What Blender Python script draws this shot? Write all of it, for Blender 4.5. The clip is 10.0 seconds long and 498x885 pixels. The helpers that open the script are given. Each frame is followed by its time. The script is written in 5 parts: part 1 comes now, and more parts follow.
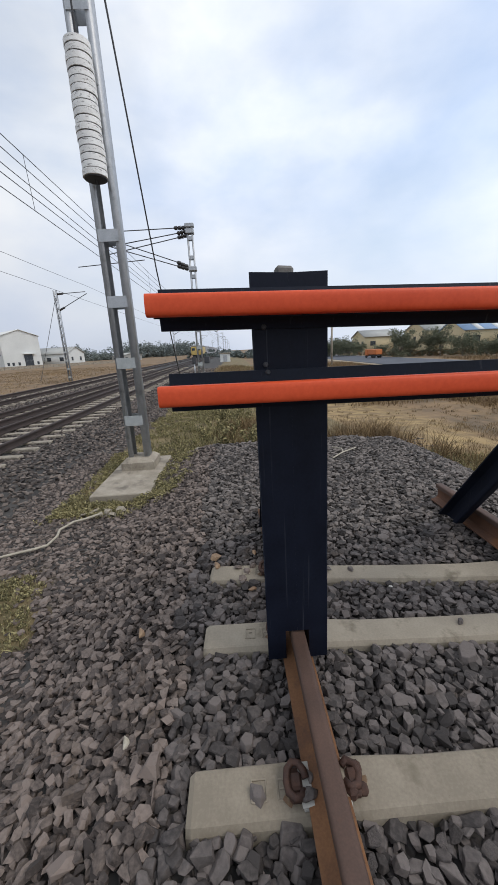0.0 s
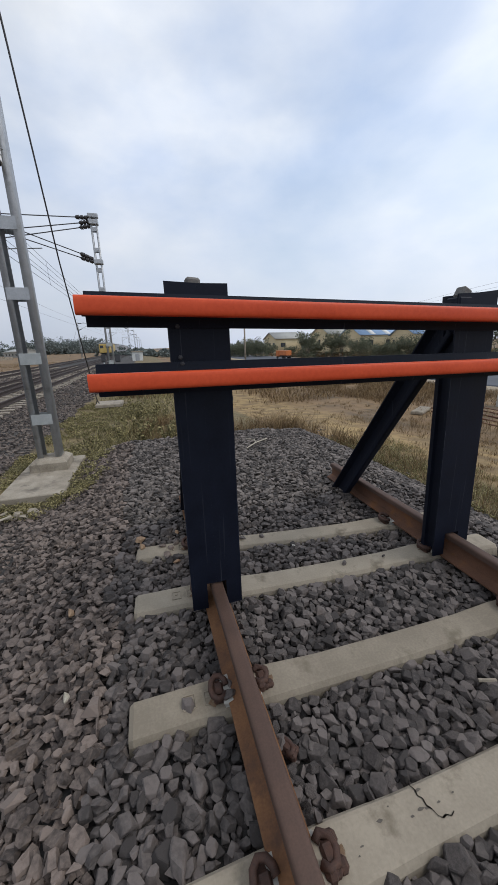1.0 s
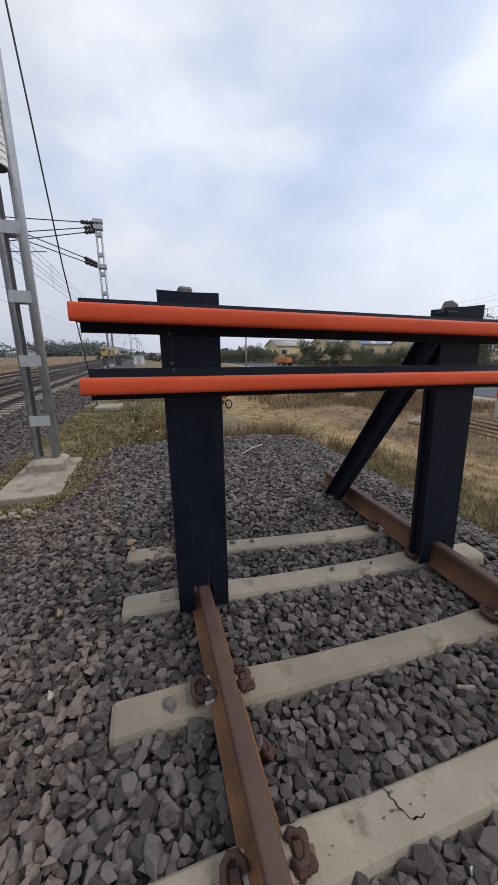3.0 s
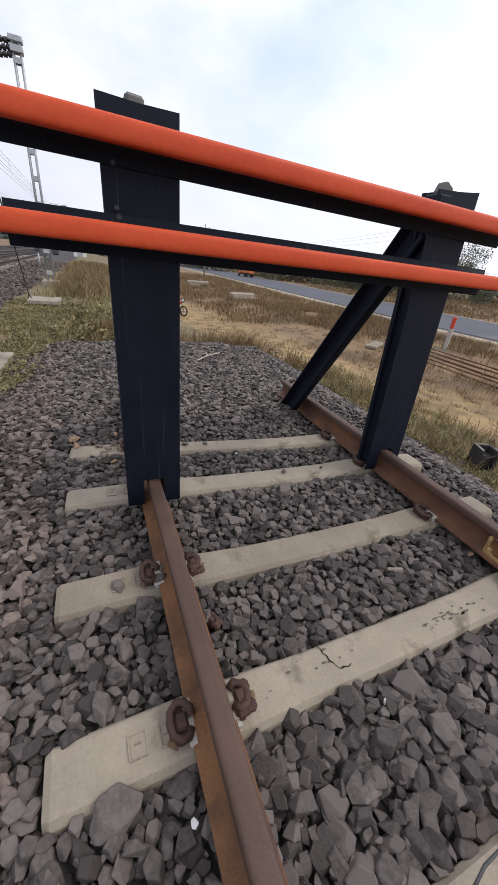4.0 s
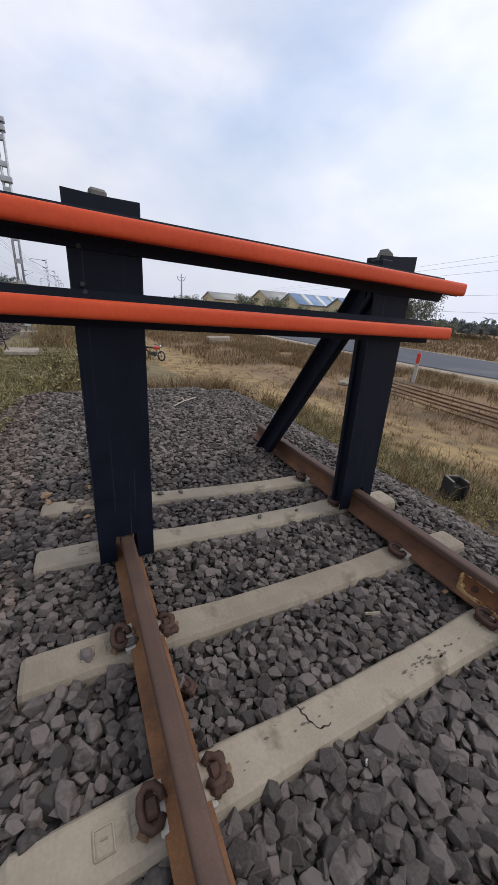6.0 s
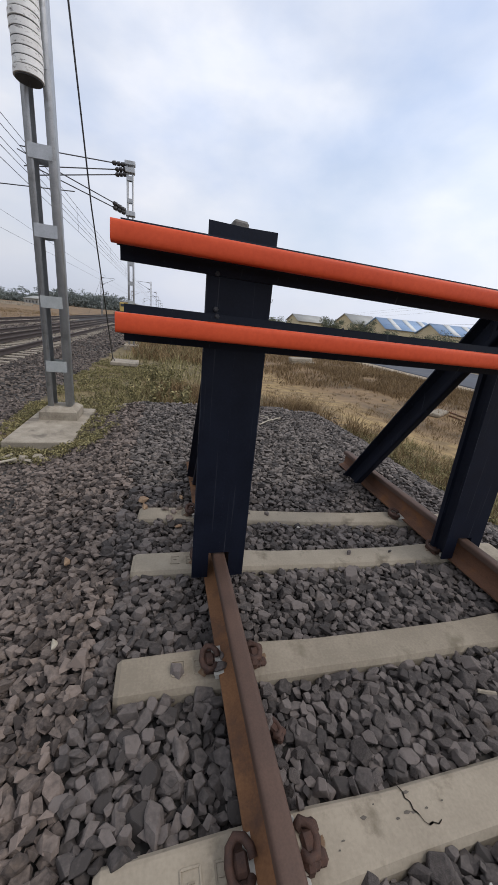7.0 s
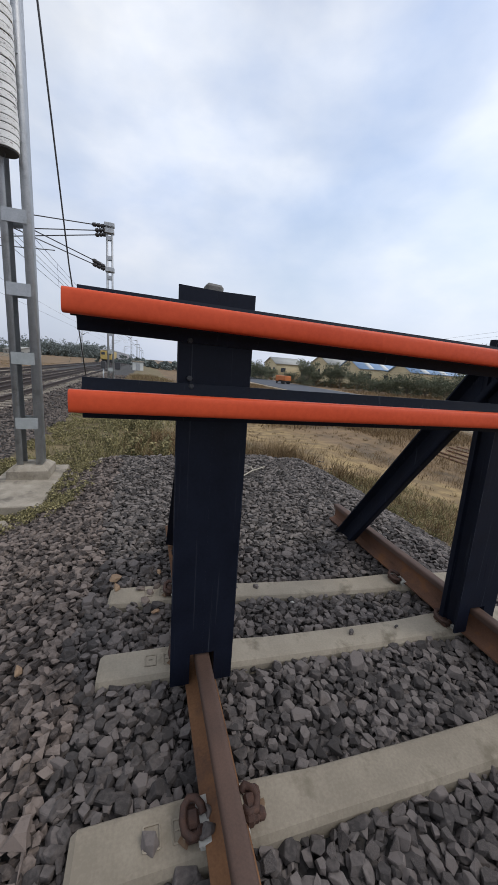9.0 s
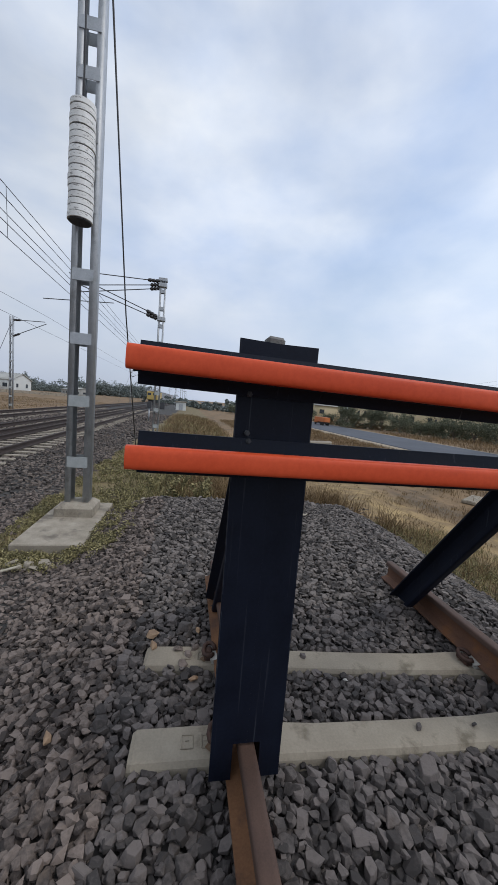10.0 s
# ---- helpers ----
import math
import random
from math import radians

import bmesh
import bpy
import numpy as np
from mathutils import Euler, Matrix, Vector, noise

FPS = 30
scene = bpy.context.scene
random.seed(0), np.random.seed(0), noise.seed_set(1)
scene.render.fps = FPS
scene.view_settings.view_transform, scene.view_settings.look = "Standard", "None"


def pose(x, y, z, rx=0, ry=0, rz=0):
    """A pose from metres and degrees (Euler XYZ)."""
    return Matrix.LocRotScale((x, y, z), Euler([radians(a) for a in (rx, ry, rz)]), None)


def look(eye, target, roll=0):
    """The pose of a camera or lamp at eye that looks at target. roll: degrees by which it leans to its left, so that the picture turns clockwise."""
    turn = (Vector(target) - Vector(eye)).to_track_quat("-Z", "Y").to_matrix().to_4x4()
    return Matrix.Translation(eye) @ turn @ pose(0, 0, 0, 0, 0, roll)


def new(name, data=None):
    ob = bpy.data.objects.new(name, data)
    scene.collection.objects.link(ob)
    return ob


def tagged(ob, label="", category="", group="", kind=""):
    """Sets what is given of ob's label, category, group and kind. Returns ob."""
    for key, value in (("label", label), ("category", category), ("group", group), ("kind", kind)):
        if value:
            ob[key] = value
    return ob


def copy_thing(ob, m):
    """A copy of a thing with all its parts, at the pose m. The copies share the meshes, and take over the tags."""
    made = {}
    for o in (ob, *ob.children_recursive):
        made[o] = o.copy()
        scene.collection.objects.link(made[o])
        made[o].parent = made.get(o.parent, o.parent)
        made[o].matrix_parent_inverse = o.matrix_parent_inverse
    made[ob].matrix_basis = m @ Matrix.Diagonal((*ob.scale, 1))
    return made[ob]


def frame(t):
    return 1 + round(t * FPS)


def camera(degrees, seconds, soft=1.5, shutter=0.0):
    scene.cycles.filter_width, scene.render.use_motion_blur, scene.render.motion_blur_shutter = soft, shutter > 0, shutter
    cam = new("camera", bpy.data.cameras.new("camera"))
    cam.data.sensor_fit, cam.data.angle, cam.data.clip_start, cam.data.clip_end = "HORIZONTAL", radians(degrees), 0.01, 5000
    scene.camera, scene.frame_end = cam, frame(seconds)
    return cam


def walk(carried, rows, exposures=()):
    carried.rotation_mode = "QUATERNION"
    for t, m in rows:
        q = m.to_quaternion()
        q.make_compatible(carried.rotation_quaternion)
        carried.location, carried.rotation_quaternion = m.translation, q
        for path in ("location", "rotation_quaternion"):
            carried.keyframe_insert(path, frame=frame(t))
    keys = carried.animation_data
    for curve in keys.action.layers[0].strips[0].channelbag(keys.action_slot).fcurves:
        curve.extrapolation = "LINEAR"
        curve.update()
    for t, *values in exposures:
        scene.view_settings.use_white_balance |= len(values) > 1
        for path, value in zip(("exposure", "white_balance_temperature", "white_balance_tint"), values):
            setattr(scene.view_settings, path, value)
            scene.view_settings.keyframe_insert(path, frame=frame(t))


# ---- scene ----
cam = camera(71.0, 10.0, soft=0.5)
PATH = [
    (0, (-0.249, 0.168, 1.585), (-0.176, 2.098, 1.069), -3.0),
    (0.3, (-0.316, 0.085, 1.531), (-0.355, 2.0, 0.956), -9.7),
    (0.5, (-0.349, -0.008, 1.531), (-0.171, 1.911, 0.998), -4.1),
    (1, (-0.283, -0.173, 1.569), (0.246, 1.68, 1.033), -1.7),
    (1.2, (-0.152, -0.23, 1.605), (0.574, 1.557, 1.076), -0.8),
    (1.5, (-0.104, -0.295, 1.64), (0.98, 1.274, 1.036), 2.5),
    (1.7, (-0.077, -0.346, 1.65), (0.949, 1.292, 1.134), -0.9),
    (2, (-0.127, -0.37, 1.647), (0.836, 1.33, 1.223), -1.1),
    (2.5, (-0.18, -0.329, 1.636), (0.534, 1.495, 1.232), -0.5),
    (2.7, (-0.213, -0.292, 1.631), (0.312, 1.597, 1.232), -0.9),
    (3.8, (-0.253, -0.129, 1.388), (0.437, 1.511, 0.475), 4.5),
    (4, (-0.235, -0.142, 1.386), (0.516, 1.47, 0.47), 6.2),
    (4.5, (-0.214, -0.159, 1.426), (0.64, 1.425, 0.553), 8.2),
    (5, (-0.14, -0.179, 1.477), (0.834, 1.368, 0.668), 5.4),
    (5.2, (-0.146, -0.196, 1.459), (0.865, 1.334, 0.661), 4.9),
    (6.3, (-0.215, -0.147, 1.483), (0.568, 1.557, 0.787), 5.4),
    (6.5, (-0.252, -0.112, 1.481), (0.479, 1.604, 0.758), 6.7),
    (7, (-0.339, -0.061, 1.484), (0.152, 1.766, 0.834), 6.1),
    (7.5, (-0.351, -0.049, 1.496), (0.167, 1.771, 0.848), 9.3),
    (8, (-0.389, -0.009, 1.522), (0.134, 1.82, 0.905), 9.8),
    (8.5, (-0.381, 0.057, 1.54), (0.267, 1.842, 0.912), 12.1),
    (9, (-0.284, 0.187, 1.583), (0.296, 2.054, 1.161), 4.3),
    (9.5, (-0.274, 0.268, 1.615), (0.136, 2.209, 1.36), 3.6),
    (10, (-0.34, 0.316, 1.627), (0.026, 2.27, 1.412), 4.8),
]
walk(cam, [(t, look(eye, target, roll)) for t, eye, target, roll in PATH],
     exposures=[(0, 0.2, 6550, 10), (0.5, 0.17, 6550, 10), (1.0, 0.03, 6500, 10), (1.5, -0.13, 6600, 11), (2.0, -0.19, 6550, 12), (2.5, -0.16, 6570, 12), (2.9, 0.0, 6600, 12), (3.7, 0.38, 6750, 15), (4.5, 0.46, 6800, 15), (5.2, 0.11, 6650, 15), (6.5, 0.1, 6700, 13), (8.0, 0.22, 6600, 12), (9.0, 0.07, 6480, 11), (10, -0.05, 6300, 10)])

# ---- light ----
world = bpy.data.worlds.new("overcast_sky")
scene.world = world
world.use_nodes = True
wn, wl = world.node_tree.nodes, world.node_tree.links
wn.clear()
SUN_EL, SUN_AZ = radians(52), radians(115)          # azimuth clockwise from +y


def wnode(kind, **values):
    n = wn.new(kind)
    for key, value in values.items():
        n.inputs[key].default_value = value
    return n


sky = wn.new("ShaderNodeTexSky")
sky.sky_type, sky.sun_disc = "NISHITA", False
sky.sun_elevation, sky.sun_rotation = SUN_EL, SUN_AZ
sky.dust_density, sky.air_density = 2.0, 1.2
skydim = wn.new("ShaderNodeMix")
skydim.data_type, skydim.blend_type = "RGBA", "MULTIPLY"
skydim.inputs["Factor"].default_value = 1.0
skydim.inputs["B"].default_value = (0.15, 0.15, 0.15, 1)
wl.new(sky.outputs["Color"], skydim.inputs["A"])
coord = wn.new("ShaderNodeTexCoord")
stretch = wn.new("ShaderNodeMapping")
stretch.inputs["Scale"].default_value = (1.0, 1.0, 1.9)
stretch.inputs["Location"].default_value = (0.35, 0.1, 0.2)
wl.new(coord.outputs["Generated"], stretch.inputs["Vector"])
cloud = wnode("ShaderNodeTexNoise", Scale=1.9, Detail=6.0, Roughness=0.48, Distortion=0.2)
wl.new(stretch.outputs["Vector"], cloud.inputs["Vector"])
cover = wn.new("ShaderNodeValToRGB")
cover.color_ramp.elements[0].position, cover.color_ramp.elements[0].color = 0.27, (0.42, 0.42, 0.42, 1)
cover.color_ramp.elements[1].position, cover.color_ramp.elements[1].color = 0.58, (1, 1, 1, 1)
wl.new(cloud.outputs["Fac"], cover.inputs["Fac"])
cloud2 = wnode("ShaderNodeTexNoise", Scale=3.4, Detail=7.0, Roughness=0.5)
wl.new(stretch.outputs["Vector"], cloud2.inputs["Vector"])
tone = wn.new("ShaderNodeValToRGB")
tone.color_ramp.elements[0].position, tone.color_ramp.elements[0].color = 0.32, (0.64, 0.735, 0.91, 1)
tone.color_ramp.elements[1].position, tone.color_ramp.elements[1].color = 0.66, (0.925, 0.955, 0.99, 1)
wl.new(cloud2.outputs["Fac"], tone.inputs["Fac"])
mixed = wn.new("ShaderNodeMix")
mixed.data_type = "RGBA"
wl.new(cover.outputs["Color"], mixed.inputs["Factor"])
wl.new(skydim.outputs["Result"], mixed.inputs["A"])
wl.new(tone.outputs["Color"], mixed.inputs["B"])
back = wn.new("ShaderNodeBackground")
back.inputs["Strength"].default_value = 1.06
split = wn.new("ShaderNodeSeparateXYZ")
wl.new(coord.outputs["Generated"], split.inputs["Vector"])
low = wn.new("ShaderNodeMapRange")
low.inputs["From Min"].default_value, low.inputs["From Max"].default_value = 0.0, 0.38
low.inputs["To Min"].default_value, low.inputs["To Max"].default_value = 0.80, 0.0
wl.new(split.outputs["Z"], low.inputs["Value"])
hazy = wn.new("ShaderNodeMix")
hazy.data_type = "RGBA"
wl.new(low.outputs["Result"], hazy.inputs["Factor"])
wl.new(mixed.outputs["Result"], hazy.inputs["A"])
hazy.inputs["B"].default_value = (0.505, 0.565, 0.690, 1)
wl.new(hazy.outputs["Result"], back.inputs["Color"])
glow = wn.new("ShaderNodeMapRange")                  # thin cloud is brighter on the sun's side
glow.inputs["From Min"].default_value, glow.inputs["From Max"].default_value = -0.7, 0.9
glow.inputs["To Min"].default_value, glow.inputs["To Max"].default_value = 0.81, 1.24
wl.new(split.outputs["X"], glow.inputs["Value"])
wl.new(glow.outputs["Result"], back.inputs["Strength"])
wout = wn.new("ShaderNodeOutputWorld")
wl.new(back.outputs["Background"], wout.inputs["Surface"])

sun = bpy.data.lights.new("sun", "SUN")
sun.energy, sun.angle, sun.color = 0.8, radians(22), (1.0, 0.96, 0.9)
sun_dir = Vector((math.sin(SUN_AZ) * math.cos(SUN_EL), math.cos(SUN_AZ) * math.cos(SUN_EL), math.sin(SUN_EL)))
new("sun", sun).matrix_world = look(sun_dir * 50, (0, 0, 0))


# ---- materials ----
def surface(name, dark, light, scale=8.0, rough=0.7, bump=0.15, metal=0.0, fine=90.0, island=0.0, random=0.0,
            stain=None, stain_scale=1.5, stain_at=0.58, depth=0.01, spec=0.5, share=0.35, streak=0.0, pits=None):
    """Two scales of noise between two colours, optional stains, relief, and a shift per piece."""
    m = bpy.data.materials.new(name)
    m.use_nodes = True
    n, l = m.node_tree.nodes, m.node_tree.links
    b = n["Principled BSDF"]
    b.inputs["Metallic"].default_value = metal
    b.inputs["Specular IOR Level"].default_value = spec
    tc = n.new("ShaderNodeTexCoord")

    def grain(s, detail, r=0.55, down=0.0):
        g = n.new("ShaderNodeTexNoise")
        g.inputs["Scale"].default_value, g.inputs["Detail"].default_value, g.inputs["Roughness"].default_value = s, detail, r
        source = tc.outputs["Object"]
        if down:
            mp = n.new("ShaderNodeMapping")
            mp.inputs["Scale"].default_value = (1, 1, down)
            l.new(source, mp.inputs["Vector"])
            source = mp.outputs["Vector"]
        l.new(source, g.inputs["Vector"])
        return g.outputs["Fac"]

    def maths(op, a, c):
        x = n.new("ShaderNodeMath")
        x.operation = op
        for i, v in enumerate((a, c)):
            if isinstance(v, (int, float)):
                x.inputs[i].default_value = v
            else:
                l.new(v, x.inputs[i])
        return x.outputs[0]

    big, small = grain(scale, 5), grain(fine, 4)
    fac = maths("ADD", maths("MULTIPLY", big, 1 - share), maths("MULTIPLY", small, share))
    if island:
        geo = n.new("ShaderNodeNewGeometry")
        fac = maths("ADD", fac, maths("MULTIPLY", maths("SUBTRACT", geo.outputs["Random Per Island"], 0.5), island))
    if random:
        info = n.new("ShaderNodeObjectInfo")
        fac = maths("ADD", fac, maths("MULTIPLY", maths("SUBTRACT", info.outputs["Random"], 0.5), random))
    ramp = n.new("ShaderNodeValToRGB")
    ramp.color_ramp.elements[0].position, ramp.color_ramp.elements[0].color = 0.32, (*dark, 1)
    ramp.color_ramp.elements[1].position, ramp.color_ramp.elements[1].color = 0.68, (*light, 1)
    l.new(fac, ramp.inputs["Fac"])
    colour = ramp.outputs["Color"]
    if stain:
        edge = n.new("ShaderNodeValToRGB")
        edge.color_ramp.elements[0].position, edge.color_ramp.elements[1].position = stain_at, stain_at + 0.12
        l.new(grain(stain_scale, 8, 0.65, streak), edge.inputs["Fac"])
        mx = n.new("ShaderNodeMix")
        mx.data_type = "RGBA"
        l.new(edge.outputs["Color"], mx.inputs["Factor"])
        l.new(colour, mx.inputs["A"])
        mx.inputs["B"].default_value = (*stain, 1)
        colour = mx.outputs["Result"]
    if pits:
        spot = n.new("ShaderNodeTexVoronoi")
        spot.inputs["Scale"].default_value = 26.0
        l.new(tc.outputs["Object"], spot.inputs["Vector"])
        hole = n.new("ShaderNodeValToRGB")
        hole.color_ramp.elements[0].position, hole.color_ramp.elements[0].color = 0.05, (1, 1, 1, 1)
        hole.color_ramp.elements[1].position, hole.color_ramp.elements[1].color = 0.09, (0, 0, 0, 1)
        l.new(maths("ADD", spot.outputs["Distance"], maths("MULTIPLY", grain(9, 2), 0.12)), hole.inputs["Fac"])
        mp2 = n.new("ShaderNodeMix")
        mp2.data_type = "RGBA"
        l.new(hole.outputs["Color"], mp2.inputs["Factor"])
        l.new(colour, mp2.inputs["A"])
        mp2.inputs["B"].default_value = (*pits, 1)
        colour = mp2.outputs["Result"]
    l.new(colour, b.inputs["Base Color"])
    rr = n.new("ShaderNodeMapRange")
    rr.inputs["To Min"].default_value, rr.inputs["To Max"].default_value = max(rough - 0.14, 0.05), min(rough + 0.14, 1.0)
    l.new(big, rr.inputs["Value"])
    l.new(rr.outputs["Result"], b.inputs["Roughness"])
    bp = n.new("ShaderNodeBump")
    bp.inputs["Strength"].default_value, bp.inputs["Distance"].default_value = bump, depth
    l.new(fac, bp.inputs["Height"])
    l.new(bp.outputs["Normal"], b.inputs["Normal"])
    return m


M_STONE = surface("crushed_granite", (0.043, 0.0368, 0.0340), (0.144, 0.1225, 0.1120), 9, 0.88, 0.9, fine=60, island=0.48, depth=0.006, stain=(0.080, 0.060, 0.046), stain_scale=2.2, stain_at=0.60, share=0.5)
# Lighter and browner than crushed_granite.
M_STONE_BROWN = surface("brown_granite", (0.046, 0.0358, 0.0308), (0.210, 0.1660, 0.1400), 9, 0.9, 0.9, fine=60, island=0.48, depth=0.006, stain=(0.125, 0.092, 0.068), stain_scale=6.0, stain_at=0.60, share=0.5)
M_STONE_MOUND = surface("heaped_granite", (0.043, 0.0370, 0.0335), (0.182, 0.1560, 0.1390), 9, 0.9, 0.9, fine=60, island=0.48, depth=0.006, stain=(0.105, 0.086, 0.072), stain_scale=4.0, stain_at=0.60, share=0.5)
M_STONE_FAR = surface("weathered_ballast", (0.033, 0.0265, 0.0235), (0.168, 0.136, 0.115), 3, 0.9, 0.4, fine=40, island=0.5, stain=(0.10, 0.075, 0.058), stain_scale=0.8, stain_at=0.58)
M_CONCRETE = surface("sleeper_concrete", (0.215, 0.182, 0.136), (0.338, 0.292, 0.224), 4, 0.85, 0.35, fine=90, pits=(0.10, 0.09, 0.075), random=0.25, stain=(0.165, 0.138, 0.098), stain_scale=4.5, stain_at=0.56, depth=0.004)
M_FOOTING = surface("rough_concrete", (0.205, 0.172, 0.128), (0.42, 0.372, 0.298), 5, 0.9, 0.5, fine=60, stain=(0.15, 0.128, 0.10), stain_scale=2.6, stain_at=0.52)
M_RUST_HEAD = surface("rail_head_rust", (0.058, 0.033, 0.024), (0.112, 0.064, 0.045), 5, 0.66, 0.25, metal=0.1, fine=150, depth=0.002, stain=(0.12, 0.055, 0.03), stain_scale=3, stain_at=0.57)
M_RUST = surface("rail_rust", (0.105, 0.046, 0.020), (0.235, 0.112, 0.048), 5, 0.85, 0.4, fine=110, stain=(0.085, 0.042, 0.026), stain_scale=4, stain_at=0.53, depth=0.003)
M_RUST_DARK = surface("old_rail_rust", (0.078, 0.036, 0.021), (0.180, 0.086, 0.048), 5, 0.8, 0.4, fine=110, depth=0.003, stain=(0.20, 0.085, 0.032), stain_scale=5, stain_at=0.56)
M_RUST_MAIN = surface("main_rail_rust", (0.022, 0.014, 0.012), (0.055, 0.036, 0.029), 5, 0.7, 0.3, fine=110, depth=0.003)
M_RUST_ORANGE = surface("flaking_orange_rust", (0.095, 0.036, 0.017), (0.215, 0.092, 0.036), 9, 0.85, 0.6, fine=120, stain=(0.07, 0.032, 0.02), stain_scale=12, stain_at=0.52, depth=0.004)
M_CLIP = surface("clip_iron_rust", (0.026, 0.013, 0.010), (0.092, 0.043, 0.027), 30, 0.75, 0.5, fine=250, depth=0.003)
M_YELLOW = surface("yellowed_grease_paint", (0.30, 0.175, 0.06), (0.55, 0.40, 0.19), 20, 0.7, 0.5, fine=120, stain=(0.20, 0.075, 0.026), stain_scale=26, stain_at=0.50, depth=0.003)
M_BLACK = surface("black_bitumen_paint", (0.0028, 0.0045, 0.0110), (0.0080, 0.0116, 0.0235), 6, 0.52, 0.4, fine=70, stain=(0.034, 0.039, 0.050), stain_scale=55, stain_at=0.60, streak=0.02, depth=0.003, spec=0.2)
M_ORANGE = surface("orange_paint", (0.55, 0.061, 0.018), (0.72, 0.100, 0.034), 2.5, 0.50, 0.12, fine=60, stain=(0.55, 0.085, 0.03), stain_scale=2.0, stain_at=0.63, depth=0.002, spec=0.25)
M_GALV = surface("galvanised_steel", (0.33, 0.345, 0.36), (0.50, 0.515, 0.53), 6, 0.50, 0.1, metal=0.55, fine=60, stain=(0.30, 0.31, 0.31), stain_scale=5, stain_at=0.56)
M_PLATE = surface("pale_zinc_plate", (0.36, 0.38, 0.37), (0.50, 0.52, 0.51), 8, 0.55, 0.1, metal=0.35, fine=60)
M_WHITE = surface("chipped_white_paint", (0.70, 0.69, 0.66), (0.86, 0.86, 0.83), 9, 0.6, 0.3, fine=60, random=0.2, stain=(0.13, 0.12, 0.11), stain_scale=15, stain_at=0.565, streak=2.6, depth=0.004)
M_DARK = surface("dark_iron", (0.03, 0.03, 0.032), (0.07, 0.07, 0.075), 10, 0.6, 0.2)
M_WIRE = surface("wire_copper_dark", (0.035, 0.036, 0.04), (0.075, 0.075, 0.08), 3, 0.6, 0.0)
M_INSUL = surface("insulator_glaze", (0.022, 0.020, 0.020), (0.050, 0.044, 0.043), 10, 0.3, 0.0)
M_ASPHALT = surface("asphalt", (0.055, 0.06, 0.072), (0.095, 0.105, 0.125), 0.6, 0.9, 0.3, fine=20, stain=(0.12, 0.12, 0.125), stain_scale=0.25, stain_at=0.56)
M_GREEN = surface("shrub_leaf", (0.058, 0.072, 0.044), (0.190, 0.200, 0.122), 2, 0.7, 0.0, island=0.6)
# Distance haze is painted into this pale bluish leaf colour.
M_GREEN_HAZED = surface("hazed_leaf", (0.120, 0.142, 0.132), (0.200, 0.225, 0.210), 0.4, 0.9, 0.0, island=0.4, fine=3)
M_BARK = surface("bark", (0.10, 0.085, 0.07), (0.24, 0.21, 0.18), 6, 0.9, 0.6, fine=40)
M_STRAW = surface("dry_grass", (0.112, 0.072, 0.034), (0.268, 0.180, 0.086), 1.0, 0.85, 0.0, island=0.55, fine=4)
M_WEED = surface("green_weed", (0.105, 0.094, 0.040), (0.34, 0.295, 0.140), 1.5, 0.85, 0.0, island=0.8, fine=4)
M_YWALL = surface("yellow_wall", (0.54, 0.45, 0.27), (0.70, 0.60, 0.40), 0.3, 0.9, 0.1, fine=4)
M_ROOFG = surface("grey_roof_sheet", (0.30, 0.30, 0.28), (0.42, 0.42, 0.39), 0.4, 0.7, 0.1, fine=4)
M_ROOFB = surface("blue_roof_sheet", (0.20, 0.31, 0.48), (0.28, 0.40, 0.57), 0.3, 0.55, 0.1, fine=5)
M_WSHEET = surface("white_wall_sheet", (0.55, 0.56, 0.54), (0.70, 0.71, 0.68), 0.2, 0.7, 0.1, fine=4)
M_GLASSD = surface("dark_window", (0.03, 0.035, 0.045), (0.06, 0.07, 0.08), 1, 0.25, 0.0)
M_TRAINY = surface("yellow_train_paint", (0.42, 0.29, 0.08), (0.55, 0.40, 0.13), 1, 0.5, 0.0)
M_TRAING = surface("train_roof_grey", (0.22, 0.22, 0.23), (0.32, 0.32, 0.33), 1, 0.6, 0.0)
M_TRUCK = surface("orange_truck_paint", (0.45, 0.12, 0.03), (0.62, 0.19, 0.05), 1, 0.5, 0.0)
M_RED = surface("red_paint", (0.48, 0.035, 0.022), (0.62, 0.06, 0.04), 6, 0.5, 0.1)
M_RUBBER = surface("rubber", (0.012, 0.012, 0.013), (0.03, 0.03, 0.032), 9, 0.75, 0.1)
M_CHROME = surface("chrome", (0.5, 0.5, 0.52), (0.7, 0.7, 0.72), 9, 0.2, 0.0, metal=1.0)
M_CHALK = surface("white_rubble", (0.33, 0.315, 0.28), (0.50, 0.485, 0.44), 12, 0.9, 0.4)
M_BRICKBIT = surface("brown_stone", (0.21, 0.125, 0.075), (0.35, 0.235, 0.145), 9, 0.9, 0.4, island=0.4)
M_ROPE = surface("faded_cloth_strip", (0.30, 0.265, 0.20), (0.46, 0.42, 0.34), 20, 0.9, 0.3)
M_RUSTSTAIN = surface("rust_stain", (0.115, 0.062, 0.032), (0.215, 0.140, 0.084), 22, 0.9, 0.3, fine=120, stain=(0.30, 0.26, 0.19), stain_scale=26, stain_at=0.52)
M_WEAR = surface("scuffed_paint_edge", (0.010, 0.014, 0.024), (0.052, 0.062, 0.082), 30, 0.6, 0.3, fine=160)
M_STEEL = surface("weathered_steel_block", (0.085, 0.082, 0.076), (0.19, 0.18, 0.165), 14, 0.7, 0.4, fine=120)
M_MARK = surface("pit_shadowed_concrete", (0.070, 0.060, 0.050), (0.140, 0.122, 0.100), 30, 0.9, 0.3)


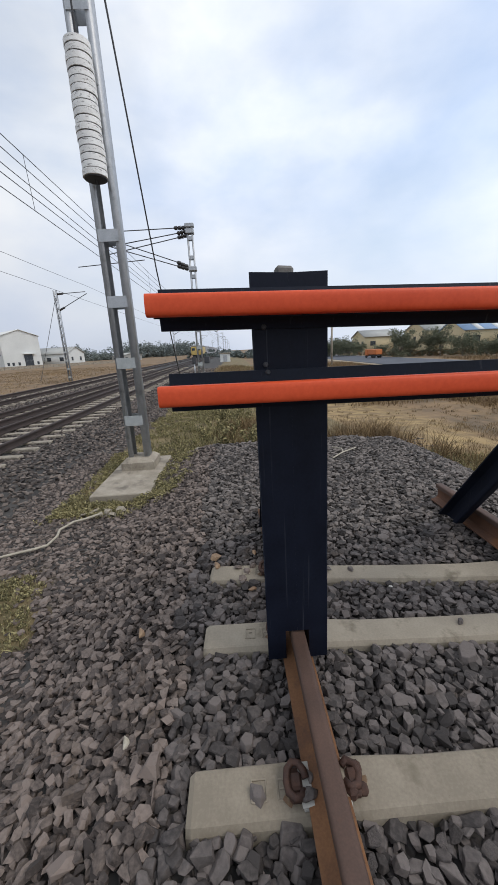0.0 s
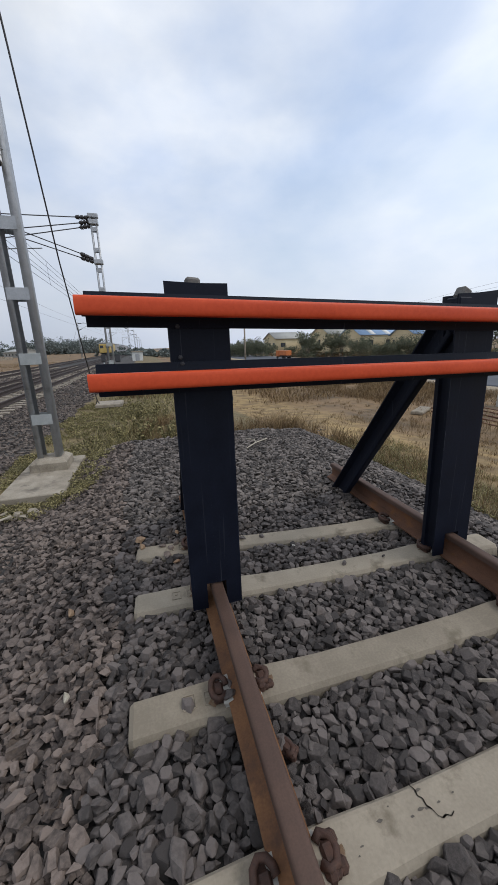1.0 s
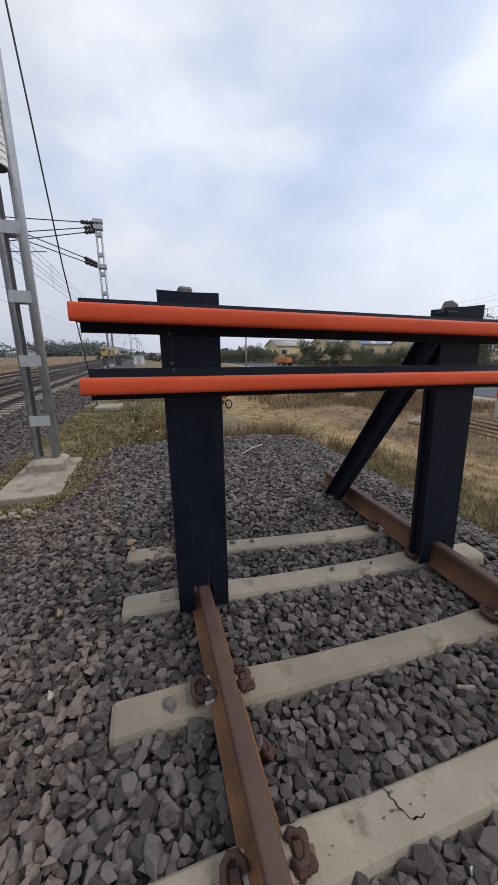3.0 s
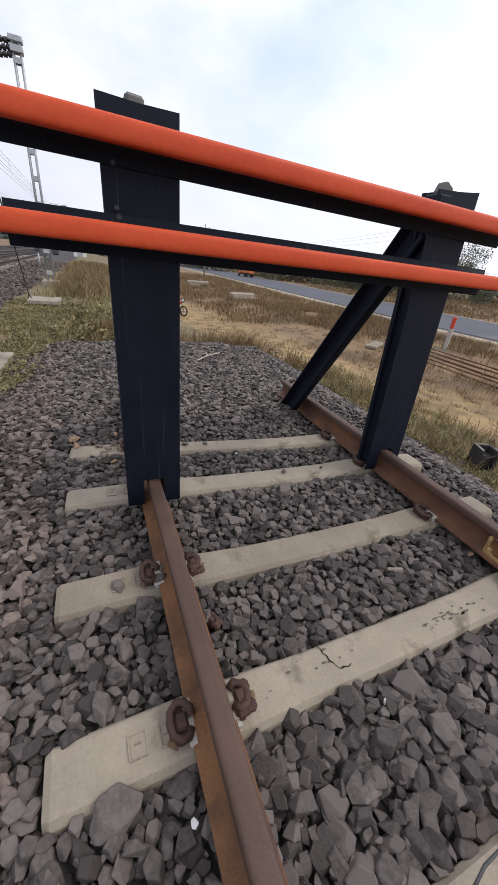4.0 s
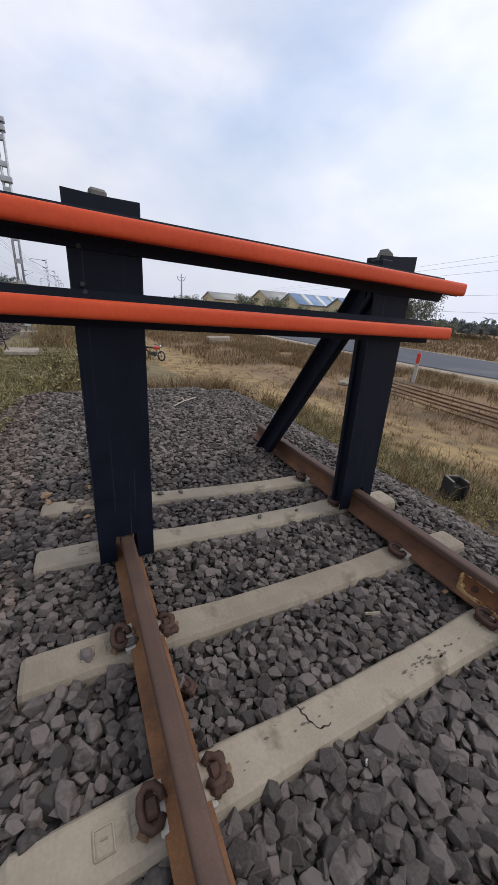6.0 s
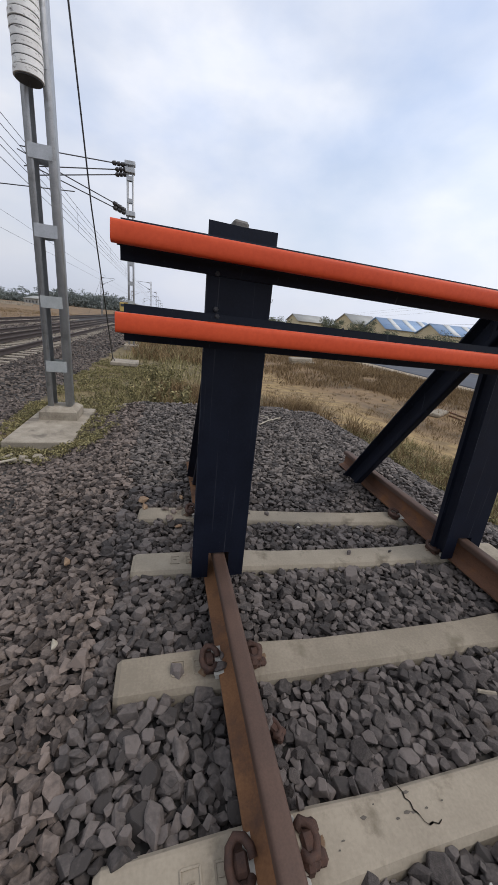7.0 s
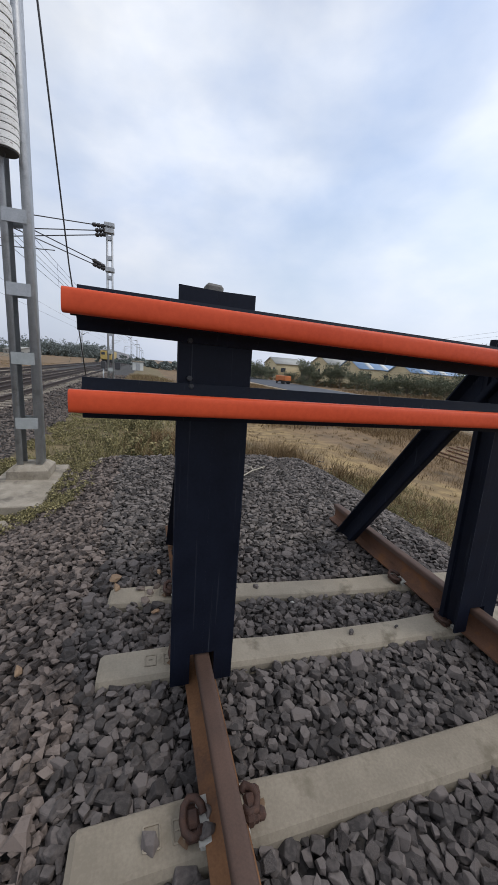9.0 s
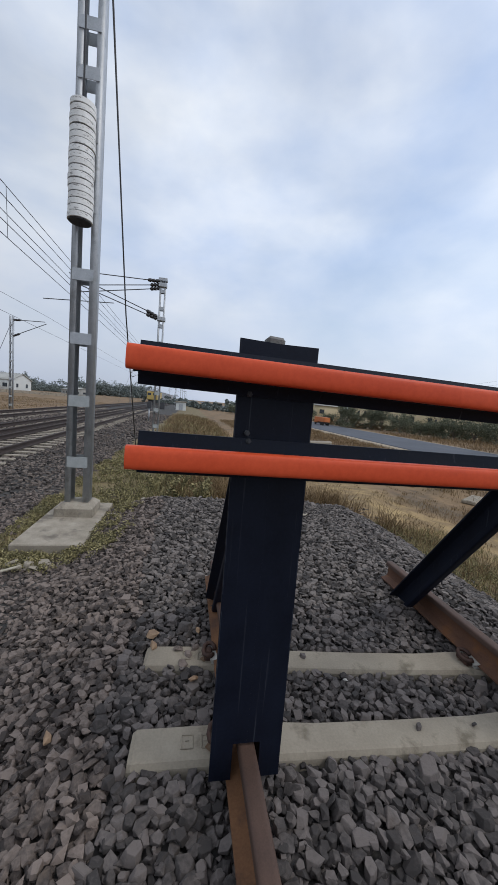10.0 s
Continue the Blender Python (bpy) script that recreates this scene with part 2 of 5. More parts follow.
# ---- building tools ----
def part(name, bm, material, parent=None, label=""):
    """Links a bmesh as one mesh object under a thing or a part."""
    me = bpy.data.meshes.new(name)
    bm.normal_update()
    bm.to_mesh(me)
    bm.free()
    me.materials.append(material)
    ob = new(name, me)
    ob.parent = parent
    return tagged(ob, label)


def thing(name, label, category, group="", at=(0, 0, 0), turn=0.0, kind=""):
    e = new(name)
    e.empty_display_size = 0.2
    e.matrix_basis = Matrix.Translation(at) @ Matrix.Rotation(turn, 4, "Z")
    return tagged(e, label, category, group, kind)


def box(bm, x0, x1, y0, y1, z0, z1, bevel=0.0, m=None):
    vs = [bm.verts.new((x, y, z)) for x in (x0, x1) for y in (y0, y1) for z in (z0, z1)]
    fs = [bm.faces.new([vs[i] for i in q]) for q in ((0, 1, 3, 2), (4, 6, 7, 5), (0, 4, 5, 1), (2, 3, 7, 6), (0, 2, 6, 4), (1, 5, 7, 3))]
    if bevel:
        made = bmesh.ops.bevel(bm, geom=list({e for f in fs for e in f.edges}), offset=bevel, segments=1, affect="EDGES", profile=0.5)
        vs = list({v for f in made["faces"] for v in f.verts} | {v for v in vs if v.is_valid})
    if m is not None:
        bmesh.ops.transform(bm, matrix=m, verts=[v for v in vs if v.is_valid])
    return bm


def prism(bm, outline, length, m=None):
    """A closed outline in x, z drawn out along +y."""
    a = [bm.verts.new((x, 0, z)) for x, z in outline]
    b = [bm.verts.new((x, length, z)) for x, z in outline]
    k = len(outline)
    bm.faces.new(a)
    bm.faces.new(b[::-1])
    for i in range(k):
        j = (i + 1) % k
        bm.faces.new((a[i], b[i], b[j], a[j])).smooth = True
    for i in range(k):
        p, q, r = (Vector(outline[(i + o) % k]) for o in (-1, 0, 1))
        if (q - p).angle(r - q, 0.0) > 0.7:
            bm.edges.get((a[i], b[i])).smooth = False
        bm.edges.get((a[i], a[(i + 1) % k])).smooth = bm.edges.get((b[i], b[(i + 1) % k])).smooth = False
    if m is not None:
        bmesh.ops.transform(bm, matrix=m, verts=a + b)
    bmesh.ops.recalc_face_normals(bm, faces=bm.faces)
    return bm


def tube(bm, points, r, sides=6, r_end=None):
    """A round rod through points."""
    pts = [Vector(p) for p in points]
    rings = []
    for i, p in enumerate(pts):
        d = (pts[min(i + 1, len(pts) - 1)] - pts[max(i - 1, 0)]).normalized()
        u = d.orthogonal().normalized() if i == 0 else (u - d * u.dot(d)).normalized()
        w = d.cross(u)
        rad = r if r_end is None else r + (r_end - r) * i / (len(pts) - 1)
        rings.append([bm.verts.new(p + rad * (math.cos(a) * u + math.sin(a) * w)) for a in (2 * math.pi * k / sides for k in range(sides))])
    for a, b in zip(rings, rings[1:]):
        for k in range(sides):
            f = bm.faces.new((a[k], a[(k + 1) % sides], b[(k + 1) % sides], b[k]))
            f.smooth = sides > 5
    bm.faces.new(rings[0][::-1])
    bm.faces.new(rings[-1])
    return bm


def disc(bm, at, r, h, sides=20, bevel=0.0, axis="Z"):
    """A short round block standing on at."""
    prof = [(r - bevel, 0), (r, bevel), (r, h - bevel), (r - bevel, h)] if bevel else [(r, 0), (r, h)]
    turn = {"Z": Matrix(), "X": Matrix.Rotation(math.pi / 2, 4, "Y"), "Y": Matrix.Rotation(-math.pi / 2, 4, "X")}[axis]
    m = Matrix.Translation(at) @ turn
    rings = [[bm.verts.new(m @ Vector((rr * math.cos(a), rr * math.sin(a), z))) for a in (2 * math.pi * k / sides for k in range(sides))] for rr, z in prof]
    for a, b in zip(rings, rings[1:]):
        for k in range(sides):
            bm.faces.new((a[k], a[(k + 1) % sides], b[(k + 1) % sides], b[k])).smooth = True
    for ring in rings:
        for k in range(sides):
            bm.edges.get((ring[k], ring[(k + 1) % sides])).smooth = False
    bm.faces.new(rings[0][::-1])
    bm.faces.new(rings[-1])
    return bm


def arrays(name, verts, faces, material, parent=None, smooth=False):
    """One mesh object from numpy arrays: verts (n, 3), faces (m, 3 or 4)."""
    me = bpy.data.meshes.new(name)
    k = faces.shape[1]
    me.vertices.add(len(verts))
    me.vertices.foreach_set("co", verts.astype(np.float32).ravel())
    me.loops.add(faces.size)
    me.loops.foreach_set("vertex_index", faces.astype(np.int32).ravel())
    me.polygons.add(len(faces))
    me.polygons.foreach_set("loop_start", np.arange(0, faces.size, k, dtype=np.int32))
    me.polygons.foreach_set("use_smooth", np.full(len(faces), smooth))
    me.update(calc_edges=True)
    me.materials.append(material)
    ob = new(name, me)
    ob.parent = parent
    return ob


rng = np.random.default_rng(7)


def sstep(t):
    t = np.clip(t, 0, 1)
    return t * t * (3 - 2 * t)


def waves(x, y, s, seed=0.0):
    """Cheap uneven ground, -1 to 1."""
    return (np.sin(x * s + 1.3 + seed) * np.cos(y * s * 1.17 + 0.4 - seed) + 0.6 * np.sin(x * s * 2.3 - y * s * 1.9 + 2.1 * seed)
            + 0.4 * np.cos(x * s * 3.7 + y * s * 4.3 + seed)) / 2.0


# rails of the main line lie on x = main_x(y) - offset
def main_x(y):
    return -5.20 + 0.0 * y


RAIL_L, RAIL_R, POST_Y = 0.0, 1.743, 1.6
FIELD = -0.9


def ground_z(x, y):
    x, y = np.asarray(x, float), np.asarray(y, float)
    fall = np.maximum(sstep((x - 3.0) / 5.0), sstep((x + 0.3) / 4.0) * sstep((y - 6.3) / 7.0))
    base = -0.45 + (FIELD + 0.45) * fall
    m = x - main_x(y)
    base = base + 0.12 * sstep((1.9 - m) / 0.6) * sstep((m + 9.5) / 1.5)
    dx = np.maximum(np.maximum(-0.72 - x, x - 2.5), 0)
    dy = np.maximum(y - 6.1, 0)
    bed = -0.029 + 0.022 * sstep((y - 1.95) / 0.6) - 0.43 * np.hypot(dx, dy) + 0.012 * waves(x, y, 2.1) - 0.050 * sstep((x - 1.86) / 0.22)
    near = np.exp(-(np.hypot(x, y) / 40.0) ** 2)
    base = base + near * 0.022 * waves(x, y, 1.1) + 0.05 * (1 - near) * waves(x, y, 0.15)
    return np.maximum(base, bed)


def on_bed(x, y):
    """Where ballast of the siding lies."""
    dx = np.maximum(np.maximum(-0.72 - x, x - 2.5), 0)
    dy = np.maximum(y - 6.1, 0)
    return np.hypot(dx, dy) + 0.12 * waves(x, y, 3.0) < np.where(x > 1, 0.80, 1.05)


SLAB = (-2.40, -1.53, 4.90, 6.78)


def weed_patch(x, y):
    """Where weeds have closed over the ballast beside the main line."""
    strip = (x > -2.75 + 0.02 * (y - 7) + 0.25 * waves(x, y, 1.7)) & (y > 6.7 + 0.5 * waves(x, y, 1.3)) & (x < 3)
    rim = (x > SLAB[0] - 0.38) & (x < SLAB[1] + 0.42) & (y > SLAB[2] - 0.42) & (y < SLAB[3] + 0.6)
    corner = np.hypot((x + 2.65) / 0.62, (y - 2.55) / 0.75) + 0.3 * waves(x, y, 3) < 1
    return (strip | rim | corner) & ~on_bed(x, y)


# ---- ground ----
def spread(inner, step, outer, grow):
    a = [0.0]
    while a[-1] < outer:
        a.append(a[-1] + (step if a[-1] < inner else step * (1 + grow * (a[-1] - inner))))
    a = np.array(a)
    return np.concatenate([-a[:0:-1], a])


gx, gy = spread(14, 0.2, 2600, 0.22), spread(16, 0.2, 2600, 0.22)
GX, GY = np.meshgrid(gx, gy)
GZ = ground_z(GX, GY)
GZ = GZ - 0.04 * (on_bed(GX, GY) & (GY < 9))
ni, nj = GX.shape
idx = np.arange(ni * nj).reshape(ni, nj)
quads = np.stack([idx[:-1, :-1], idx[:-1, 1:], idx[1:, 1:], idx[1:, :-1]], -1).reshape(-1, 4)
M_GROUND = surface("dry_earth", (0.138, 0.084, 0.041), (0.262, 0.170, 0.082), 0.8, 0.95, 0.8, fine=7, stain=(0.105, 0.072, 0.038), stain_scale=0.5, stain_at=0.50, depth=0.05)
gn, gl = M_GROUND.node_tree.nodes, M_GROUND.node_tree.links
att = gn.new("ShaderNodeAttribute")
att.attribute_name = "cover"
sep = gn.new("ShaderNodeSeparateColor")
gl.new(att.outputs["Color"], sep.inputs["Color"])
blend = gn["Principled BSDF"].inputs["Base Color"].links[0].from_socket
tcg = gn.new("ShaderNodeTexCoord")
rough_n = gn.new("ShaderNodeTexNoise")
rough_n.inputs["Scale"].default_value, rough_n.inputs["Detail"].default_value = 2.4, 10
gl.new(tcg.outputs["Object"], rough_n.inputs["Vector"])
# Green: crevice shade between ballast stones, put into the ground as dark colour.
for chan, lo, hi in (("Red", (0.185, 0.122, 0.049), (0.375, 0.262, 0.108)), ("Green", (0.030, 0.028, 0.026), (0.060, 0.055, 0.050)), ("Blue", (0.10, 0.085, 0.036), (0.19, 0.15, 0.07))):
    rmp = gn.new("ShaderNodeValToRGB")
    rmp.color_ramp.elements[0].position, rmp.color_ramp.elements[0].color = 0.40, (*lo, 1)
    rmp.color_ramp.elements[1].position, rmp.color_ramp.elements[1].color = 0.60, (*hi, 1)
    gl.new(rough_n.outputs["Fac"], rmp.inputs["Fac"])
    mxg = gn.new("ShaderNodeMix")
    mxg.data_type = "RGBA"
    gl.new(sep.outputs[chan], mxg.inputs["Factor"])
    gl.new(blend, mxg.inputs["A"])
    gl.new(rmp.outputs["Color"], mxg.inputs["B"])
    blend = mxg.outputs["Result"]
gl.new(blend, gn["Principled BSDF"].inputs["Base Color"])
ground = arrays("ground", np.stack([GX, GY, GZ], -1).reshape(-1, 3), quads, M_GROUND, smooth=True)
tagged(ground, "dry brown earth with sandy tracks and worn grass", "ground", kind="structure")


def sand_amount(x, y):
    """A worn sandy track that comes past the mound's end and bends away to the road."""
    mid = 4.4 + 0.045 * (y - 10) ** 2 * (y < 10) - 0.16 * np.maximum(y - 10, 0) + 0.5 * waves(x, y, 0.5)
    return (0.68 + 0.25 * waves(x, y, 1.9, 1.0)) * np.exp(-((x - mid) / (1.6 + 0.05 * np.abs(y - 8))) ** 4) * sstep((y + 1) / 5) * sstep((34 - y) / 10)


stone_bed = (on_bed(GX, GY) | ((GX < -0.9) & (GX > main_x(GY) - 9.5) & ~weed_patch(GX, GY) & (GX < 0.2) & (GY < 200))) * 1.0
weedy = np.where(weed_patch(GX, GY), 0.75, 0) + 0.5 * np.exp(-((GX - 3.9) / 0.9) ** 2) * (GY < 6) * (GY > -4)
cov = np.stack([sand_amount(GX, GY) * (1 - stone_bed) * 0.95, stone_bed, np.clip(weedy, 0, 1) * (1 - stone_bed), np.ones_like(GX)], -1).reshape(-1, 4)
ground.data.color_attributes.new("cover", "FLOAT_COLOR", "POINT").data.foreach_set("color", cov.astype(np.float32).ravel())


# ---- siding: rails, sleepers, clips ----
def rail_outline(head=0.036):
    half = [(0.075, 0.0), (0.075, 0.011), (0.042, 0.019), (0.014, 0.034), (0.009, 0.055), (0.009, 0.112), (0.014, 0.124), (head, 0.133), (head, 0.160), (head - 0.003, 0.167), (head - 0.010, 0.1710), (head - 0.022, 0.172)]
    return half + [(-x, z) for x, z in half[::-1]]


RAIL_Z = 0.030            # underside of the siding's rails
Y0, Y1 = -6.0, 3.32


def split_rail(x, name, y0, y1, z, body_material, head_material, label, group, turn=0.0):
    """A rail with its darker worn head as a part of its own."""
    t = thing(name, label, "rail", group, (x, y0, z), turn)
    out = rail_outline()
    body = [p for p in out if p[1] <= 0.1331]
    head = [p for p in out if p[1] >= 0.1329]
    part("web_and_foot", prism(bmesh.new(), body, y1 - y0), body_material, t)
    part("head", prism(bmesh.new(), head, y1 - y0), head_material, t, "brown worn rail head")
    return t


split_rail(RAIL_L, "rail", Y0, Y1 + 0.03, RAIL_Z, M_RUST, M_RUST_HEAD, "rusty steel running rail bolted to concrete sleepers", "siding rails")
split_rail(RAIL_R, "rail", Y0, Y1, RAIL_Z, M_RUST_DARK, M_RUST_HEAD, "dark rusty steel running rail with a bolted joint", "siding rails")

# joint bars on the right-hand rail
joint = thing("fishplate", "rusty joint bar with yellowed edges bolted to the rail", "fishplate", at=(RAIL_R, -0.05, RAIL_Z))
for side in (-1, 1):
    bar = [(0.013 * side, 0.036), (0.040 * side, 0.022), (0.046 * side, 0.030), (0.030 * side, 0.052), (0.026 * side, 0.100), (0.034 * side, 0.124), (0.028 * side, 0.130), (0.013 * side, 0.122)]
    plate = part("plate", prism(bmesh.new(), bar, 0.95, Matrix.Translation((0, -0.22, 0))), M_RUST_ORANGE, joint)
    bm = bmesh.new()
    ragged = random.Random(5 + side)
    for z0, z1, xo, chance in ((0.004, 0.034, 0.047, 1.0), (0.119, 0.130, 0.034, 1.0)):
        for k in range(40):
            if ragged.random() > chance:
                continue
            y = -0.22 + 0.0238 * k
            low, top = z0 + ragged.uniform(-0.002, 0.002), z1 + ragged.uniform(-0.003, 0.003) * (1 if z0 < 0.1 else 0.3)
            out = ragged.uniform(0.004, 0.007) if z0 < 0.1 else ragged.uniform(-0.006, 0.0005)
            box(bm, *sorted((xo * side - 0.014 * side, xo * side + out * side)), y, y + 0.0238, low, top, 0.002)
    box(bm, *sorted((0.012 * side, 0.050 * side)), 0.722, 0.742, 0.006, 0.126, 0.008)
    box(bm, *sorted((0.020 * side, 0.050 * side)), 0.700, 0.729, 0.010, 0.060, 0.008)
    part("painted_edge", bm, M_YELLOW, plate, "yellowed paint along the bar's edges")
    for k in range(6):
        y = 0.65 - 0.155 * k
        bm = bmesh.new()
        disc(bm, (0.026 * side, y, 0.078), 0.017 if side < 0 else 0.015, 0.022 * side, 6, axis="X")
        disc(bm, (0.044 * side, y, 0.078), 0.010, 0.014 * side, 8, axis="X")
        part("bolt", bm, M_CLIP, plate)


def sleeper_body():
    """Prestressed sleeper: trapezoid section, waist lower and narrower than the rail seats, worn edges."""
    bm = bmesh.new()
    L = 1.375
    stations = [(-L, -0.006), (-L + 0.02, 0.004), (-1.05, 0.010), (-0.72, 0.014), (-0.45, 0.002), (0, -0.002), (0.45, 0.002), (0.72, 0.014), (1.05, 0.010), (L - 0.02, 0.004), (L, -0.006)]
    rings = []
    for i, (x, z) in enumerate(stations):
        end = i in (0, len(stations) - 1)
        w = (0.088 if abs(x) > 0.6 else 0.080) - (0.008 if end else 0)
        b = 0.135 if abs(x) > 0.6 else 0.118
        rings.append([bm.verts.new((x, sy, sz)) for sy, sz in ((-b, -0.21), (-w - 0.012, z - 0.024), (-w + 0.004, z - 0.003), (-w + 0.016, z), (w - 0.016, z), (w - 0.004, z - 0.003), (w + 0.012, z - 0.024), (b, -0.21))])
    for a, c in zip(rings, rings[1:]):
        for k in range(7):
            bm.faces.new((a[k], c[k], c[k + 1], a[k + 1]))
        bm.faces.new((a[7], c[7], c[0], a[0]))
    bm.faces.new(rings[0][::-1])
    bm.faces.new(rings[-1])
    bmesh.ops.recalc_face_normals(bm, faces=bm.faces)
    return bm


def clip_mesh(side):
    """Bent spring clip beside the rail foot."""
    bm = bmesh.new()
    s = side
    path = [(0.078 * s, -0.030, 0.044), (0.090 * s, -0.052, 0.050), (0.114 * s, -0.055, 0.050), (0.134 * s, -0.034, 0.048), (0.139 * s, 0.0, 0.049), (0.132 * s, 0.034, 0.054), (0.112 * s, 0.052, 0.060),
            (0.088 * s, 0.044, 0.064), (0.072 * s, 0.022, 0.062), (0.068 * s, 0.000, 0.054)]
    if s > 0:
        path = [(0.074, 0.034, 0.046), (0.094, 0.050, 0.050), (0.122, 0.036, 0.046), (0.130, 0.004, 0.044), (0.116, -0.030, 0.050), (0.090, -0.040, 0.054), (0.070, -0.018, 0.052)]
    return tube(bm, path, 0.0135 if s < 0 else 0.0150, 8)


def insert_mesh(side):
    """Cast shoulder: a stepped, worn lump."""
    bm = bmesh.new()
    s = side
    box(bm, *sorted((0.072 * s, 0.132 * s)), -0.052, 0.054, 0.006, 0.040, 0.010)
    box(bm, *sorted((0.082 * s, 0.126 * s)), -0.030, 0.028, 0.034, 0.056, 0.009)
    if s > 0:
        box(bm, 0.070, 0.112, -0.062, -0.020, 0.010, 0.062, 0.012)
        box(bm, 0.104, 0.150, 0.010, 0.056, 0.004, 0.050, 0.012)
        box(bm, 0.120, 0.156, -0.048, -0.006, 0.002, 0.034, 0.010)
    return bm


def stain_mesh(seed, rx, ry):
    """Thin ragged film of rust washed on to the concrete."""
    r = random.Random(seed)
    bm = bmesh.new()
    rim = [bm.verts.new((rx * math.cos(a) * q, ry * math.sin(a) * q, 0)) for a, q in ((2 * math.pi * k / 26, r.uniform(0.35, 1.2)) for k in range(26))]
    mid = bm.verts.new((0, 0, 0.0006))
    for k in range(26):
        bm.faces.new((mid, rim[k], rim[(k + 1) % 26]))
    return bm


def sleeper_with_parts(name="sleeper"):
    t = thing(name, "pale grey concrete sleeper bedded in ballast", "sleeper", "siding sleepers")
    part("body", sleeper_body(), M_CONCRETE, t)
    for rail in (-0.8715, 0.8715):
        for side in (-1, 1):
            ob = part("insert", insert_mesh(side), M_CLIP, t)
            ob.location = (rail, 0, 0)
            c = part("clip", clip_mesh(side), M_CLIP, t, "rusty spring clip")
            c.location = (rail, 0, 0)
            bm = box(bmesh.new(), *sorted((0.040 * side, 0.086 * side)), *((-0.078, 0.062) if side < 0 else (-0.060, 0.050)), 0.046, 0.0545, 0.003, Matrix.Rotation(0.14 * side, 4, "Y"))
            part("liner", bm, M_CHALK if side < 0 else M_FOOTING, t, "whitish insulating liner").location = (rail, 0, -0.001)
            st = part("rust_stain", stain_mesh(int(3 + rail * 7 + side), 0.046, 0.064), M_RUSTSTAIN, t, "rust washed over the concrete")
            st.location = (rail + 0.112 * side, 0, 0.0148 if abs(rail + 0.112 * side) > 0.76 else 0.0152)
        bm = box(bmesh.new(), rail - 0.086, rail + 0.086, -0.075, 0.075, 0.010, 0.0285, 0.003)
        part("rail_pad", bm, M_CHALK, t, "pale pad under the rail")
    # cast marks near the end, unreadable
    for dx, dy, w, h in ((-1.14, 0.0, 0.006, 0.07), (-1.085, 0.0, 0.006, 0.07), (-1.112, 0.034, 0.055, 0.006), (-1.112, -0.034, 0.055, 0.006), (-1.112, 0.005, 0.02, 0.005),
                         (-1.02, 0.03, 0.045, 0.006), (-1.02, -0.035, 0.045, 0.006), (-1.042, 0.0, 0.006, 0.07), (-0.998, 0.0, 0.006, 0.07), (-1.02, 0.0, 0.03, 0.005)):
        bm = box(bmesh.new(), dx - w / 2, dx + w / 2, dy - h / 2, dy + h / 2, 0.006, 0.0135, 0.001)
        part("cast_mark", bm, M_CONCRETE, t, "raised unreadable cast mark")
    return t


SLEEPERS = [2.290, 1.775, 1.075, 0.460, -0.205, -0.87, -1.5, -2.15, -2.8, -3.45, -4.1, -4.75, -5.4]
first = sleeper_with_parts()
mid_x = (RAIL_L + RAIL_R) / 2
SKEW = [-5.6, -2.4, -0.3, 1.2] + [0.35, -0.3, 0.25] * 3     # degrees by which each lies askew
first.matrix_basis = Matrix.Translation((mid_x, SLEEPERS[0], 0)) @ Matrix.Rotation(radians(SKEW[0]), 4, "Z")
for k, y in enumerate(SLEEPERS[1:]):
    copy_thing(first, Matrix.Translation((mid_x + (0.004, -0.004, 0.006, 0.004)[k % 4], y, 0.0)) @ Matrix.Rotation(radians(SKEW[k + 1]), 4, "Z"))

# crack and chipped paint on the fourth sleeper
R = random.Random(3)
crack = thing("crack", "thin dark crack across a concrete sleeper", "crack", at=(0.50, 0.532, 0.0022))
bm = bmesh.new()
pts = [(-0.012, 0.0), (-0.002, -0.018), (-0.006, -0.034), (0.006, -0.046), (0.004, -0.066), (0.016, -0.080), (0.022, -0.100), (0.034, -0.110), (0.050, -0.106), (0.066, -0.114), (0.084, -0.106)]
for (ax, ay), (bx, by) in zip(pts, pts[1:]):
    d = Vector((bx - ax, by - ay)).normalized()
    o = Vector((-d.y, d.x)) * R.uniform(0.0010, 0.0030)
    vs = [bm.verts.new((px, py, 0.002)) for px, py in ((ax - o.x, ay - o.y), (bx - o.x, by - o.y), (bx + o.x, by + o.y), (ax + o.x, ay + o.y))]
    bm.faces.new(vs)
bmesh.ops.solidify(bm, geom=bm.faces[:], thickness=0.003)
part("gap", bm, M_MARK, crack)
R = random.Random(3)
flecks = thing("paint_fleck", "dark flecks where the sleeper's skin has chipped", "fleck", kind="stuff", at=(0, 0, 0))
bm = bmesh.new()
for k in range(44):
    cx, cy = (R.gauss(1.18, 0.10), R.gauss(0.455, 0.014)) if k < 34 else (R.uniform(0.14, 0.75), R.uniform(0.385, 0.52))
    if abs(cy - 0.452) > 0.066:
        continue
    r = R.uniform(0.003, 0.009)
    zc = 0.0025 + 0.012 * min(1, max(0, (abs(cx - mid_x) - 0.45) / 0.27)) - 0.0065
    ring = [bm.verts.new((cx + r * R.uniform(0.5, 2.6) * math.cos(a), cy + r * R.uniform(0.4, 1.0) * math.sin(a), zc + 0.0075)) for a in (k2 * 1.2566 for k2 in range(5))]
    bm.faces.new(ring)
part("flecks", bm, M_MARK, flecks)


# ---- buffer stop built of old rails ----
buffer_stop = thing("buffer_stop", "black rail buffer stop with two orange crossbars on siding rails", "buffer stop", at=(0, POST_Y, 0))
UPRIGHT = Matrix(((-1, 0, 0, 0), (0, 0, 1, 0), (0, 1, 0, 0), (0, 0, 0, 1)))     # length up, foot to the front


